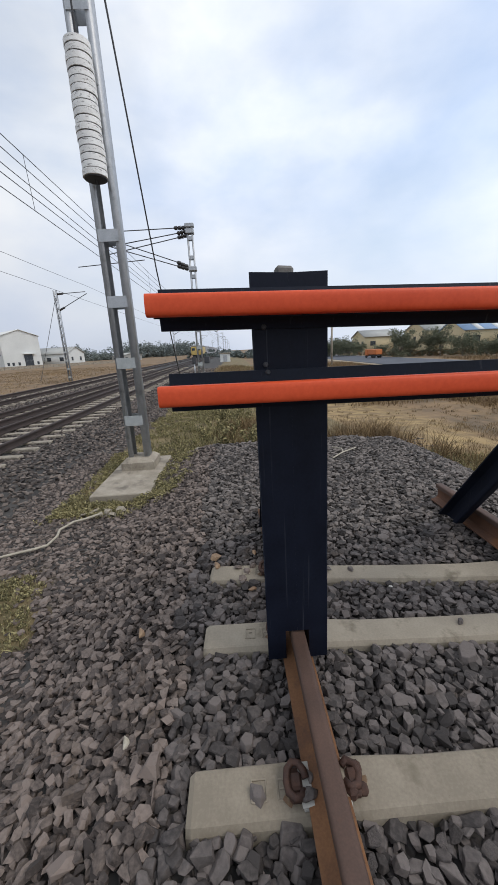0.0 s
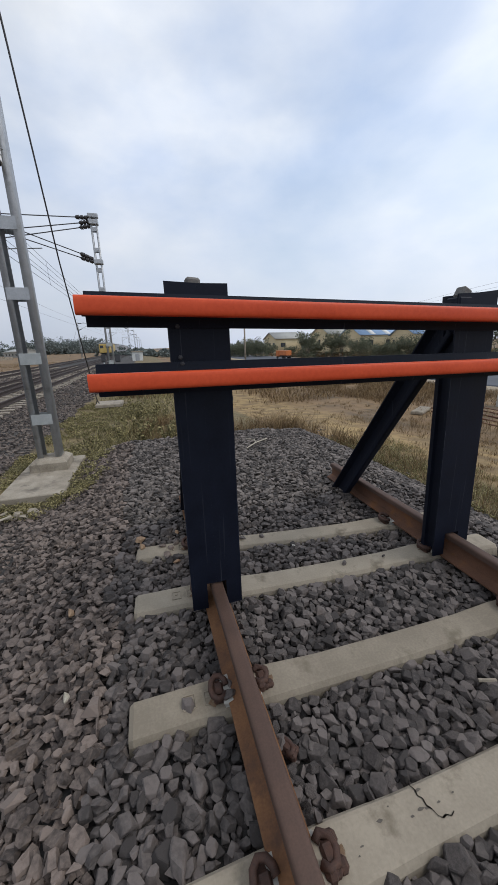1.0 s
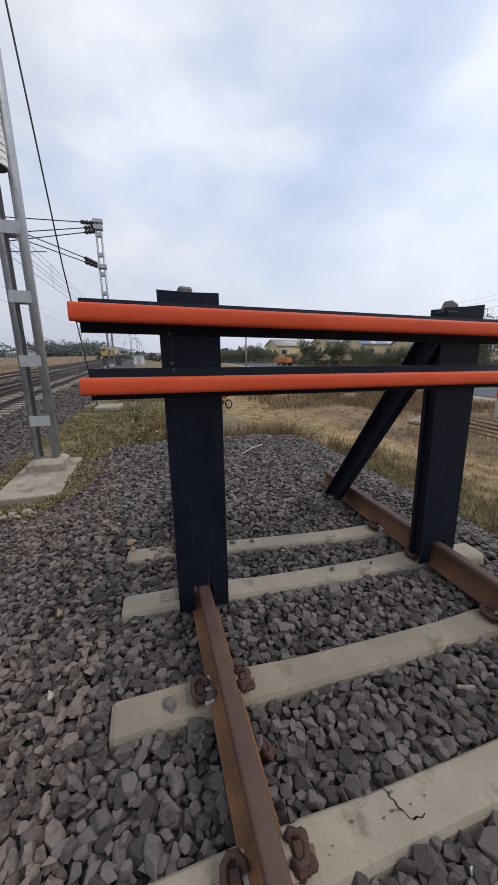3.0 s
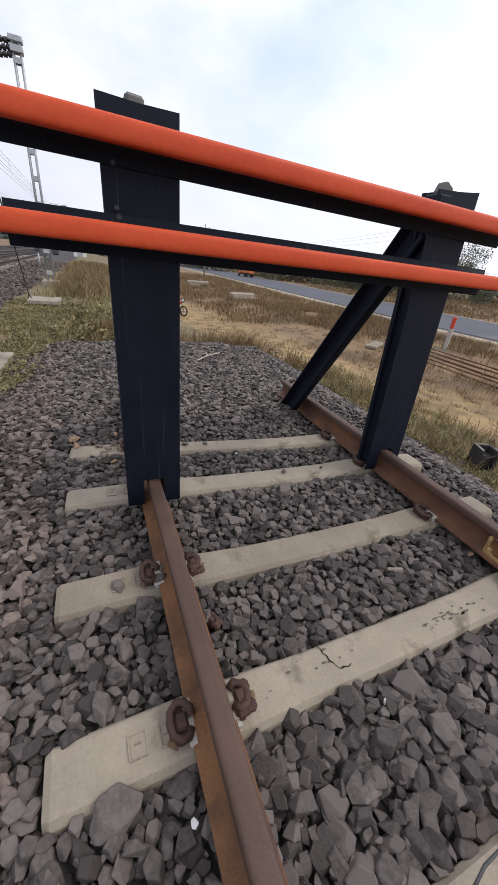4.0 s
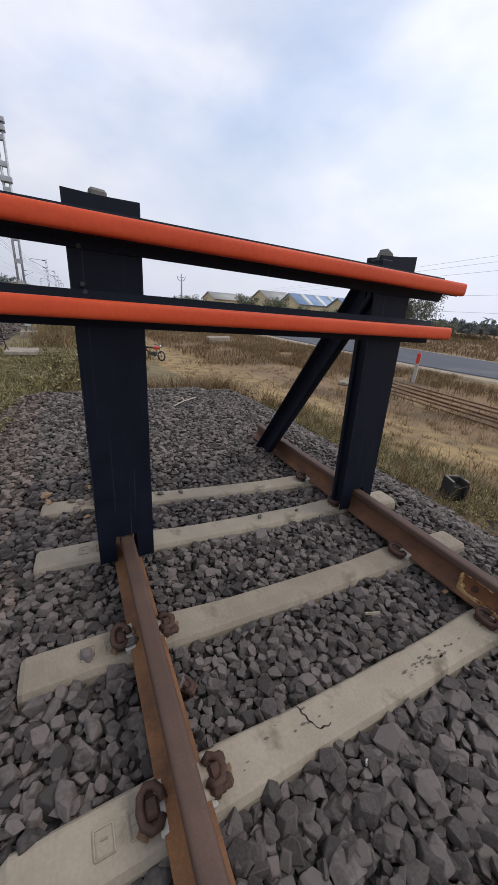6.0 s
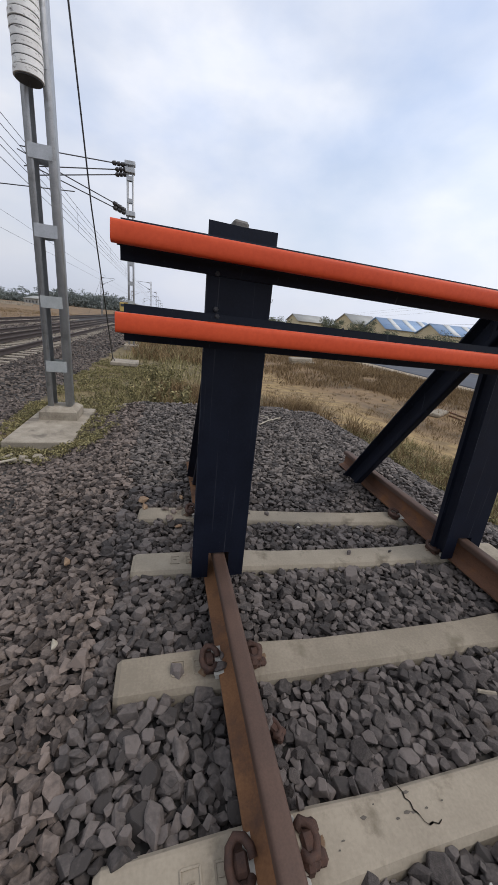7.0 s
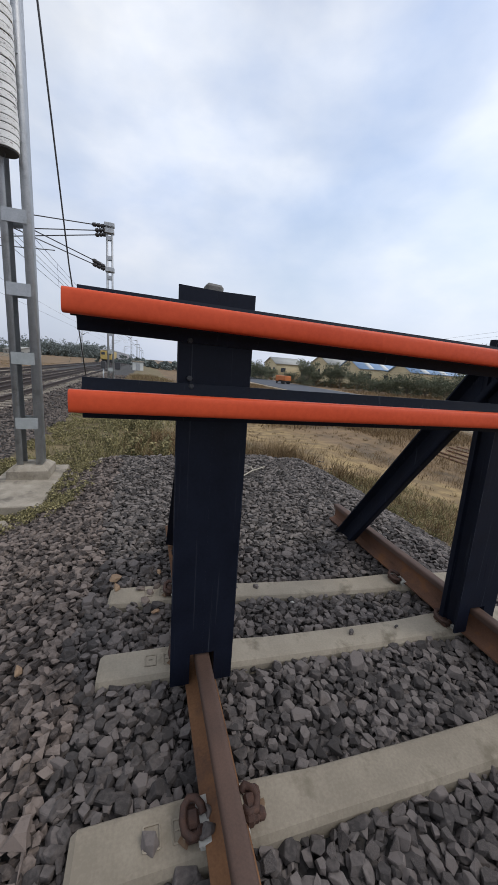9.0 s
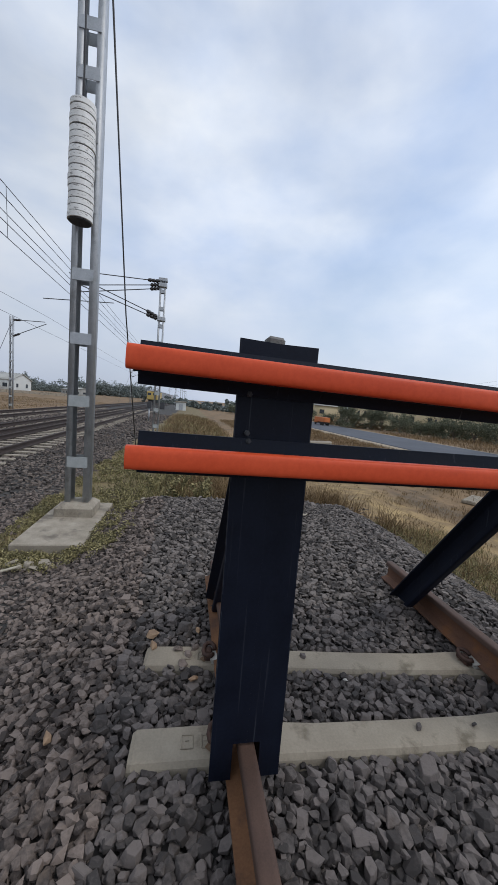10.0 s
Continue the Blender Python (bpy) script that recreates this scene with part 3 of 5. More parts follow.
def post(x, top, lean, uneven, block):
    bm = bmesh.new()
    full = rail_outline(0.034)
    for side in (-1, 1):
        cut = [(min(max(px, -0.0165), 0.075) if side > 0 else max(min(px, 0.0165), -0.075), pz) for px, pz in full]
        inner = [(-px, pz) for px, pz in cut]       # the outline is mirrored when stood up
        prism(bm, inner, 0.167, Matrix.Translation((0.0752 * side, 0, 0.05)) @ UPRIGHT)
        prism(bm, full, top - 0.217, Matrix.Translation((0.0752 * side, 0, 0.217)) @ UPRIGHT)
    for v in bm.verts:
        if v.co.z > top - 0.01:
            v.co.z += uneven * (v.co.x / 0.15) + 0.004 * (abs(v.co.x) / 0.15 - 0.5)
        v.co.x += lean * (v.co.z - 0.2)
    ob = part("post", bm, M_BLACK, buffer_stop, "upright of two black rails")
    ob.location = (x, 0, 0)
    # filled seam between the two rails
    weld = bmesh.new()
    box(weld, -0.016, 0.016, 0.0003, 0.009, 0.235, top - 0.016)
    for v in weld.verts:
        v.co.x += lean * (v.co.z - 0.2)
    part("weld_seam", weld, M_BLACK, ob)
    # scuffed arrises and a run of pale wash beside the seam
    edge = random.Random(int(top * 1000))
    for fx in (-0.1475, 0.1475):
        z = edge.uniform(0.25, 0.5)
        while z < top - 0.1:
            z2 = min(z + edge.uniform(0.08, 0.42), top - 0.03)
            scuff = tube(bmesh.new(), [(fx + lean * (q - 0.2) + edge.uniform(-0.001, 0.001), 0.0006, q) for q in np.linspace(z, z2, 5)], edge.uniform(0.0008, 0.0018), 4)
            part("scuffed_edge", scuff, M_WEAR, ob)
            z = z2 + edge.uniform(0.03, 0.45)
    # filler between the two rails under the top edge
    fill = box(bmesh.new(), -0.115, 0.115, 0.0125, 0.13, top - 0.09, top - 0.010, 0.004, Matrix.Translation((lean * (top - 0.2), 0, 0)))
    part("top_filler", fill, M_BLACK, ob)
    # packing block on the top
    cap = bmesh.new()
    box(cap, -0.036, 0.034, 0.010, 0.080, -0.04, 0.026, 0.010, Matrix.Translation((lean * (top - 0.2) - block, 0, top)) @ Matrix.Rotation(block * 6, 4, "Y"))
    part("packing_block", cap, M_STEEL, ob, "worn grey steel block")
    return ob


post(RAIL_L - 0.002, 1.860, -0.006, -0.003, 0.012)
right_post = post(RAIL_R - 0.008, 1.838, -0.030, 0.012, 0.075)
bm = box(bmesh.new(), -0.170, -0.075, -0.006, 0.10, 1.745, 1.812, 0.008)
part("bracket", bm, M_BLACK, buffer_stop).location = (RAIL_R - 0.03, 0, 0)

LYING = Matrix(((0, 1, 0, 0), (0, 0, -1, 0), (-1, 0, 0, 0), (0, 0, 0, 1)))       # length along x, head to the front


def crossbar(x0, x1, za, zb, name, bolts):
    length = x1 - x0
    tilt = math.atan2(zb - za, length)
    base = Matrix.Translation((x0, -0.001, za)) @ Matrix.Rotation(-tilt, 4, "Y")
    out = rail_outline(0.040)
    body = [p for p in out if p[1] <= 0.1331]
    half = [(0.0400, 0.1335), (0.0408, 0.142), (0.0406, 0.155), (0.0392, 0.1630), (0.0360, 0.1685), (0.0300, 0.1718), (0.0190, 0.1738), (0.0070, 0.1746)]
    head = [(px * 0.88, pz) for px, pz in half] + [(-px, pz) for px, pz in half[::-1]]
    bar = part(name, prism(bmesh.new(), body, length - 0.035, base @ Matrix.Translation((0.018, 0, 0)) @ LYING), M_BLACK, buffer_stop, "black rail laid on its side")
    part("painted_head", prism(bmesh.new(), head, length, base @ LYING), M_ORANGE, bar, "bright orange painted rail head")
    for bx, bz in bolts:
        bm = disc(bmesh.new(), (bx, -0.018, bz), 0.0115, 0.018, 6, 0.002, axis="Y")
        disc(bm, (bx, -0.025, bz), 0.006, 0.010, 8, axis="Y")
        part("bolt", bm, M_DARK, bar)
    return bar


crossbar(-0.526, 2.140, 1.742, 1.682, "upper_crossbar", [(-0.115, 1.665)])
crossbar(-0.517, 2.106, 1.430, 1.408, "lower_crossbar", [(-0.105, 1.492), (-0.112, 1.522)])


def brace(x, z_top):
    """A sloping rail from the back of the post to the running rail, foot underneath and to the front."""
    a, b = Vector((x, 0.19, z_top)), Vector((x, 1.375, 0.06))
    d = (b - a).normalized()
    side = Vector((1, 0, 0))
    up = side.cross(d).normalized()
    m = Matrix((( -side.x, d.x, -up.x, a.x), (-side.y, d.y, -up.y, a.y), (-side.z, d.z, -up.z, a.z), (0, 0, 0, 1)))
    bm = prism(bmesh.new(), [(px * 0.96, pz * 0.94 + 0.004) for px, pz in rail_outline(0.036)], (b - a).length, m)
    for v in bm.verts:                                  # sawn off level at the running rail
        if (v.co - a).dot(d) > 0.9 * (b - a).length:
            v.co += d * ((0.062 - v.co.z) / d.z)
    return part("brace", bm, M_BLACK, buffer_stop, "sloping black rail strut")


brace(1.605, 1.70)
brace(-0.020, 1.70)


# ---- ballast ----
def stone_shapes(count, seed, thin_lo=0.26, thin_hi=0.46, worn=0.0):
    """Broken angular stones: sharp-edged slabs, wedges and shards, about one unit long."""
    r = random.Random(seed)
    shapes = []
    for k in range(count):
        bm = bmesh.new()
        flat, narrow = r.uniform(thin_lo, thin_hi), r.uniform(0.58, 0.95)
        if k % 5 < 3:                                   # slab or wedge with a broken outline
            sides, turn = r.choice((4, 4, 5, 5, 6)), r.uniform(0, 6.28)
            tip, slide = r.uniform(-0.55, 0.55), (r.uniform(-0.10, 0.10), r.uniform(-0.10, 0.10))
            cut = r.uniform(0.66, 0.96)
            for level in (-1, 1):
                for q in range(sides):
                    a = turn + 2 * math.pi * (q + r.uniform(-0.34, 0.34)) / sides
                    rad = 0.54 * r.uniform(0.80, 1.16) * (cut if level > 0 else 1.0)
                    px, py = rad * math.cos(a), narrow * rad * math.sin(a)
                    lift = 0.5 * flat * (1 + tip * px / 0.5) if level > 0 else -0.5 * flat + r.uniform(0.0, 0.06)
                    bm.verts.new((px + slide[0] * level, py + slide[1] * level, lift))
        else:                                           # shard
            for _ in range(r.randint(8, 11)):
                v = Vector((r.gauss(0, 1), r.gauss(0, 1), r.gauss(0, 1))).normalized()
                m = max(abs(c) for c in v)
                v = v * 0.6 + v / m * 0.4
                bm.verts.new((v.x * 0.55 * r.uniform(0.85, 1.1), v.y * 0.55 * narrow, v.z * 0.62 * flat))
        hull = bmesh.ops.convex_hull(bm, input=bm.verts)
        bmesh.ops.delete(bm, geom=list({g for g in hull["geom_interior"] + hull["geom_unused"] if isinstance(g, bmesh.types.BMVert)}), context="VERTS")
        if worn:                                        # chipped, blunted arrises
            bmesh.ops.dissolve_limit(bm, angle_limit=0.22, verts=bm.verts, edges=bm.edges)
            bmesh.ops.bevel(bm, geom=bm.edges[:], offset=worn * r.uniform(0.6, 1.3), segments=1, affect="EDGES", profile=0.5, clamp_overlap=True)
        bmesh.ops.triangulate(bm, faces=bm.faces)
        bmesh.ops.recalc_face_normals(bm, faces=bm.faces)
        bm.verts.index_update()
        shapes.append((np.array([v.co for v in bm.verts]), np.array([[v.index for v in f.verts] for f in bm.faces])))
        bm.free()
    return shapes


def scatter(name, shapes, pos, size, tilt, material, label, category="ballast"):
    """Stones at pos (n, 3), turned every way but lying mostly flat, as one stuff object."""
    n = len(pos)
    which = rng.integers(0, len(shapes), n)
    a, c = rng.uniform(0, 2 * np.pi, n), rng.uniform(0, 2 * np.pi, n)
    b = np.abs(rng.normal(0, tilt, n))

    def rz(t):
        o, z = np.ones_like(t), np.zeros_like(t)
        return np.stack([np.stack([np.cos(t), -np.sin(t), z], -1), np.stack([np.sin(t), np.cos(t), z], -1), np.stack([z, z, o], -1)], 1)

    rx = np.stack([np.stack([np.ones(n), np.zeros(n), np.zeros(n)], -1), np.stack([np.zeros(n), np.cos(b), -np.sin(b)], -1), np.stack([np.zeros(n), np.sin(b), np.cos(b)], -1)], 1)
    rot = rz(a) @ rx @ rz(c)
    vs, fs, off = [], [], 0
    for k, (v, f) in enumerate(shapes):
        sel = np.nonzero(which == k)[0]
        if not len(sel):
            continue
        w = np.einsum("nij,vj->nvi", rot[sel], v) * size[sel][:, None, None] + pos[sel][:, None, :]
        vs.append(w.reshape(-1, 3))
        fs.append((f[None] + (off + np.arange(len(sel)) * len(v))[:, None, None]).reshape(-1, 3))
        off += len(sel) * len(v)
    ob = arrays(name, np.concatenate(vs), np.concatenate(fs), material)
    return tagged(ob, label, category, kind="stuff")


def field_of(x0, x1, y0, y1, pitch, jitter=0.42):
    nx, ny = int((x1 - x0) / pitch), int((y1 - y0) / (pitch * 0.88))
    X, Y = np.meshgrid(x0 + (np.arange(nx) + 0.5) * pitch, y0 + (np.arange(ny) + 0.5) * pitch * 0.88)
    X = X + (np.arange(ny) % 2)[:, None] * pitch / 2
    return (X + rng.uniform(-jitter, jitter, X.shape) * pitch).ravel(), (Y + rng.uniform(-jitter, jitter, Y.shape) * pitch).ravel()


def clear_of_track(x, y, r):
    ok = np.ones(len(x), bool)
    for sy, skew in zip(SLEEPERS, SKEW):
        ok &= ~((np.abs(y - sy - math.tan(radians(skew)) * (x - mid_x)) < 0.094 + r * 0.06) & (x > -0.505 - r * 0.08) & (x < 2.248 + r * 0.08))
    for rx in (RAIL_L, RAIL_R):
        ok &= ~((x - rx > -0.012 - r * 0.1) & (x - rx < 0.010 + r * 0.40) & (y < Y1 + 0.05))
    ok &= ~((x > SLAB[0] - 0.02) & (x < SLAB[1] + 0.02) & (y > SLAB[2] - 0.02) & (y < SLAB[3] + 0.02))
    return ok


near_shapes, mid_shapes = stone_shapes(45, 11, 0.36, 0.56, 0.030), stone_shapes(40, 12, 0.28, 0.44)
heap = {"close": [], "side": [], "back": []}
for layer, (pitch, lift, lo, hi, jitter) in enumerate(((0.046, -0.030, 0.046, 0.070, 0.42), (0.0485, 0.002, 0.042, 0.078, 0.33), (0.060, -0.012, 0.022, 0.038, 0.48), (0.125, 0.010, 0.052, 0.096, 0.48), (0.088, 0.006, 0.074, 0.110, 0.36))):
    x, y = field_of(-3.4, 3.75, -1.4, 7.6, pitch, jitter)
    s = rng.uniform(lo, hi, len(x))
    s = np.where(rng.random(len(x)) < 0.05, s * 1.4, s)
    keep = clear_of_track(x, y, s) & (on_bed(x, y) | ((x < -0.7) & ~weed_patch(x, y)) | (rng.random(len(x)) < 0.12))
    keep &= ~((y < 0.0) & (x < -1.6)) & ~((x > 2.7) & (y < -0.3))
    if layer == 3:
        keep &= rng.random(len(x)) < 0.6
    if layer == 4:                                      # coarser stones where the bed is freshest
        keep &= (y < 0.36) & (x > 0.1) & (x < 1.62)
    x, y, s = x[keep], y[keep], s[keep]
    between = (x > -0.62) & (x < 2.36) & (y < 2.75)
    beside = ((x > RAIL_L) & (x < RAIL_L + 0.13)) | ((x > RAIL_R) & (x < RAIL_R + 0.13))
    z = ground_z(x, y) + lift + rng.uniform(-0.010, 0.012, len(x)) - np.where(between, 0.004, 0) + np.where(beside & (y < Y1), 0.036, 0)
    rows = np.stack([x, y, z, s], -1)
    side, back = x < -0.62 + 0.1 * waves(x, y, 2.5), (y > 2.9) | (x > 2.6)
    heap["side"].append(rows[side])
    heap["back"].append(rows[back & ~side])
    heap["close"].append(rows[~side & ~back])
for key, shapes, mat, lab in (("close", near_shapes, M_STONE, "grey angular crushed-stone ballast between the siding rails"), ("side", mid_shapes, M_STONE_BROWN, "brown-grey crushed-stone ballast sloping off the siding"),
                              ("back", mid_shapes, M_STONE_MOUND, "heaped grey crushed-stone ballast behind the buffer stop")):
    rows = np.concatenate(heap[key])
    if key == "close":
        track_bed = thing("track_bed", "bed of loose grey ballast stones between the siding rails", "ballast", kind="structure")
        near = (rows[:, 0] > 0.08) & (rows[:, 0] < 1.30) & (rows[:, 1] > -0.05) & (rows[:, 1] < 1.0) & (rows[:, 3] > 0.046)
        order = np.nonzero(near)[0]
        order = order[np.argsort(-rows[order, 2])][:300]
        single = rows[order]
        rows = np.delete(rows, order, 0)
        kinds = []
        for v, f in near_shapes:
            me = bpy.data.meshes.new("stone")
            me.from_pydata([tuple(c) for c in v], [], [tuple(int(i) for i in t) for t in f])
            me.materials.append(M_STONE)
            kinds.append(me)
        for k, (sx, sy, sz, ss) in enumerate(single):
            ob = new("stone", kinds[k % len(kinds)])
            ob.parent = track_bed
            ob.matrix_basis = Matrix.LocRotScale((sx, sy, sz), Euler((R.gauss(0, 0.3), R.gauss(0, 0.3), R.uniform(0, 6.28))), (ss, ss, ss))
    ob = scatter("ballast", shapes, rows[:, :3], rows[:, 3], 0.22 if key == "close" else 0.42, mat, lab)
    if key == "close":
        ob.name = "bedding"
        ob.parent = track_bed
        del ob["category"]

# a few stones lying on the sleepers, and odd pale or brown ones
loose = stone_shapes(10, 5, 0.30, 0.46, 0.04)


def lone_stone(x, y, z, s, k, material, label, name="stone", group=""):
    v, f = loose[k % len(loose)]
    turn = np.array(Euler((0.25 * math.sin(2.1 * k), 0.12, 1.7 * k)).to_matrix())
    ob = arrays(name, (v @ turn.T) * s, f, material)
    ob.location = (x, y, z)
    return tagged(ob, label, "stone", group)


lone_stone(-0.253, 1.066, 0.022, 0.078, 5, M_STONE, "grey ballast stone lying on a concrete sleeper", group="stones on the sleepers")
for k, (x, y, z, s) in enumerate(((-0.070, 1.03, 0.052, 0.07), (-0.060, 1.09, 0.045, 0.05), (0.36, 2.36, 0.012, 0.055), (0.52, 2.34, 0.012, 0.05), (0.98, 1.79, 0.010, 0.05), (-0.098, 1.135, 0.03, 0.05), (1.30, 1.77, 0.012, 0.04))):
    lone_stone(x, y, z, s, k + 2, M_STONE, "grey ballast stone lying on a concrete sleeper", group="stones on the sleepers")
for k, (x, y, z, size) in enumerate(((-0.46, 2.50, 0.012, 0.075), (-0.29, 2.45, 0.016, 0.06), (-0.23, 2.40, 0.016, 0.065), (-0.18, 2.46, 0.014, 0.07), (-0.26, 2.33, 0.010, 0.07))):
    lone_stone(x, y, z, size, k + 3, M_STONE_BROWN if k else M_BRICKBIT, "grey ballast stone heaped on a sleeper end" if k else "brown stone chip on a sleeper end", group="stones on the sleepers")
for k, (x, y, z, size) in enumerate(((-0.315, 0.315, -0.004, 0.125), (-0.335, 0.60, -0.020, 0.12), (-0.12, 0.30, -0.018, 0.10), (-0.26, 0.78, -0.018, 0.10), (0.40, 0.10, -0.012, 0.12), (0.78, 0.14, -0.012, 0.115), (0.95, 0.28, -0.014, 0.10), (1.2, 0.16, -0.012, 0.10), (-0.55, 1.0, -0.02, 0.10))):
    lone_stone(x, y, z, size, k, M_STONE, "large flat grey stone on top of the ballast", group="large ballast stones")
lone_stone(-0.815, 1.328, -0.040, 0.056, 3, M_ROPE, "pale cream pebble on the ballast")
for k, (x, y, s, mat, lab) in enumerate(((-0.47, 2.60, 0.075, M_BRICKBIT, "brown stone chip beside a sleeper end"), (-0.16, 2.62, 0.06, M_BRICKBIT, "brown stone chip beside a sleeper end"), (-0.20, 2.20, 0.055, M_BRICKBIT, "brown stone chip beside a sleeper end"),
                                         (-0.92, 2.0, 0.07, M_BRICKBIT, "brown stone chip on the ballast"), (0.72, 2.12, 0.028, M_CHALK, "whitish chip between two sleepers"),
                                         (1.045, -0.065, 0.026, M_CHALK, "whitish chip between two sleepers"), (0.62, 0.27, 0.024, M_CHALK, "whitish chip between two sleepers"), (-0.11, 0.21, 0.026, M_WHITE, "torn white scrap on the ballast"),
                                         (1.66, 0.72, 0.05, M_BRICKBIT, "brown stone chip beside the rail"))):
    lone_stone(x, y, float(ground_z(x, y)) + 0.028, s, k, mat, lab, "stone_chip")
bm = tube(bmesh.new(), [(1.10, 0.785, -0.012), (1.14, 0.768, -0.008), (1.18, 0.760, -0.012)], 0.009, 5)
tagged(part("concrete_splinter", bm, M_FOOTING), "pale splinter of concrete on the ballast", "splinter")
lost = thing("rail_clip", "rusty broken rail clip lying beside the rail", "rail clip", at=(0.045, 0.735, -0.024), turn=0.6)
lost.scale = (0.75, 0.8, 0.75)
part("shoulder", insert_mesh(1), M_CLIP, lost)
part("spring", clip_mesh(1), M_CLIP, lost)
bm = tube(bmesh.new(), [(1.12, 4.88, 0.020), (1.32, 5.08, 0.034), (1.60, 5.32, 0.020)], 0.011, 5)
tube(bm, [(1.34, 5.09, 0.030), (1.36, 5.26, 0.040), (1.26, 5.42, 0.026)], 0.009, 5)
tagged(part("twig", bm, M_ROPE), "bleached forked twig on the ballast mound", "twig")
bm = tube(bmesh.new(), [(0.50, -0.17, 0.002), (0.60, -0.145, 0.0), (0.72, -0.137, -0.004), (0.86, -0.120, -0.008), (1.02, -0.112, -0.004), (1.2, -0.13, 0.004), (1.5, -0.16, 0.03)], 0.0045, 6)
tagged(part("thin_cable", bm, M_DARK), "thin dark cable lying along a sleeper", "cable")
bm = tube(bmesh.new(), [(2.9, 1.25, -0.15), (2.75, 0.95, -0.08), (2.85, 0.7, -0.10), (2.7, 0.4, -0.06)], 0.005, 5)
tagged(part("dry_stalk", bm, M_BARK), "thin dark dry stalk on the ballast", "stalk")

# main line ballast, smaller to the eye
far_shapes = stone_shapes(15, 21)
x, y = field_of(-6.0, 3.6, -7.0, 4.0, 0.072)
s = rng.uniform(0.075, 0.110, len(x))
covered = (y > -1.42) & (x > -3.42) & ~((y < 0.02) & (x < -1.58)) & ~((x > 2.68) & (y < -0.28))
keep = clear_of_track(x, y, s) & ~covered & (np.abs(x - RAIL_L) > 0.09) & (np.abs(x - RAIL_R) > 0.09) & (on_bed(x, y) | (x < -0.7)) & ~weed_patch(x, y)
keep &= np.abs(np.abs(x - main_x(y) + 0.87) - 0.87) > 0.1
x, y, s = x[keep], y[keep], s[keep]
scatter("ballast", far_shapes, np.stack([x, y, ground_z(x, y) + rng.uniform(-0.015, 0.015, len(x))], -1), s, 0.5, M_STONE_BROWN, "grey ballast farther back along the siding")
x, y = field_of(-16.5, -0.9, 4.0, 17.0, 0.078)
s = rng.uniform(0.075, 0.115, len(x))
keep = (x < -3.3) | (y > 7.5)
keep &= ~weed_patch(x, y) & (np.abs(np.abs(x - main_x(y) + 0.87) - 0.87) > 0.1) & (x > -3.0 - 1.05 * y)
x, y, s = x[keep], y[keep], s[keep]
scatter("main_line_ballast", far_shapes, np.stack([x, y, ground_z(x, y) + rng.uniform(-0.02, 0.03, len(x))], -1), s, 0.5, M_STONE_FAR, "dark weathered ballast of the main line")
x, y = field_of(-26, -0.9, 17.0, 44.0, 0.16)
s = rng.uniform(0.14, 0.21, len(x))
keep = ~weed_patch(x, y) & (x > main_x(y) - 9.3)
x, y, s = x[keep], y[keep], s[keep]
scatter("main_line_ballast", far_shapes, np.stack([x, y, ground_z(x, y) + rng.uniform(-0.03, 0.03, len(x))], -1), s * np.where(y > 30, 1.1, 1.0), 0.5, M_STONE_FAR, "dark weathered ballast of the main line")


# ---- main line ----
MAIN_TURN = 0.0
for k, (off, label) in enumerate(((0.0, "rail of the nearer main track"), (1.25, "turnout rail beside the nearer main track"), (2.0, "rail of the nearer main track"), (3.05, "turnout rail beside the nearer main track"), (5.35, "rail of the farther main track"), (7.09, "rail of the farther main track"))):
    y0 = -40.0
    split_rail(main_x(y0) - off, "rail", y0, 700.0, -0.262, M_RUST_MAIN, M_RUST_MAIN, "dark rusty steel " + label, "main line rails", MAIN_TURN)


def plain_sleeper():
    t = thing("sleeper", "weathered concrete sleeper of the main line", "sleeper", "main line sleepers")
    bm = bmesh.new()
    box(bm, -2.3, 1.45, -0.10, 0.10, -0.12, 0.0, 0.015)
    part("body", bm, M_FOOTING, t)
    return t


track_sleeper = plain_sleeper()
track_sleeper.matrix_basis = Matrix.Translation((main_x(3.0) - 0.87, 3.0, -0.275)) @ Matrix.Rotation(MAIN_TURN, 4, "Z")
for k in range(-14, 75):
    if k == 0:
        continue
    y = 3.0 + 0.6 * k
    copy_thing(track_sleeper, Matrix.Translation((main_x(y) - 0.87 + R.uniform(-0.03, 0.03), y, -0.275)) @ Matrix.Rotation(MAIN_TURN, 4, "Z"))
for k in range(0, 60):
    y = 12.0 + 0.6 * k
    copy_thing(track_sleeper, Matrix.Translation((main_x(y) - 6.22 + R.uniform(-0.03, 0.03), y, -0.28)) @ Matrix.Rotation(MAIN_TURN, 4, "Z"))


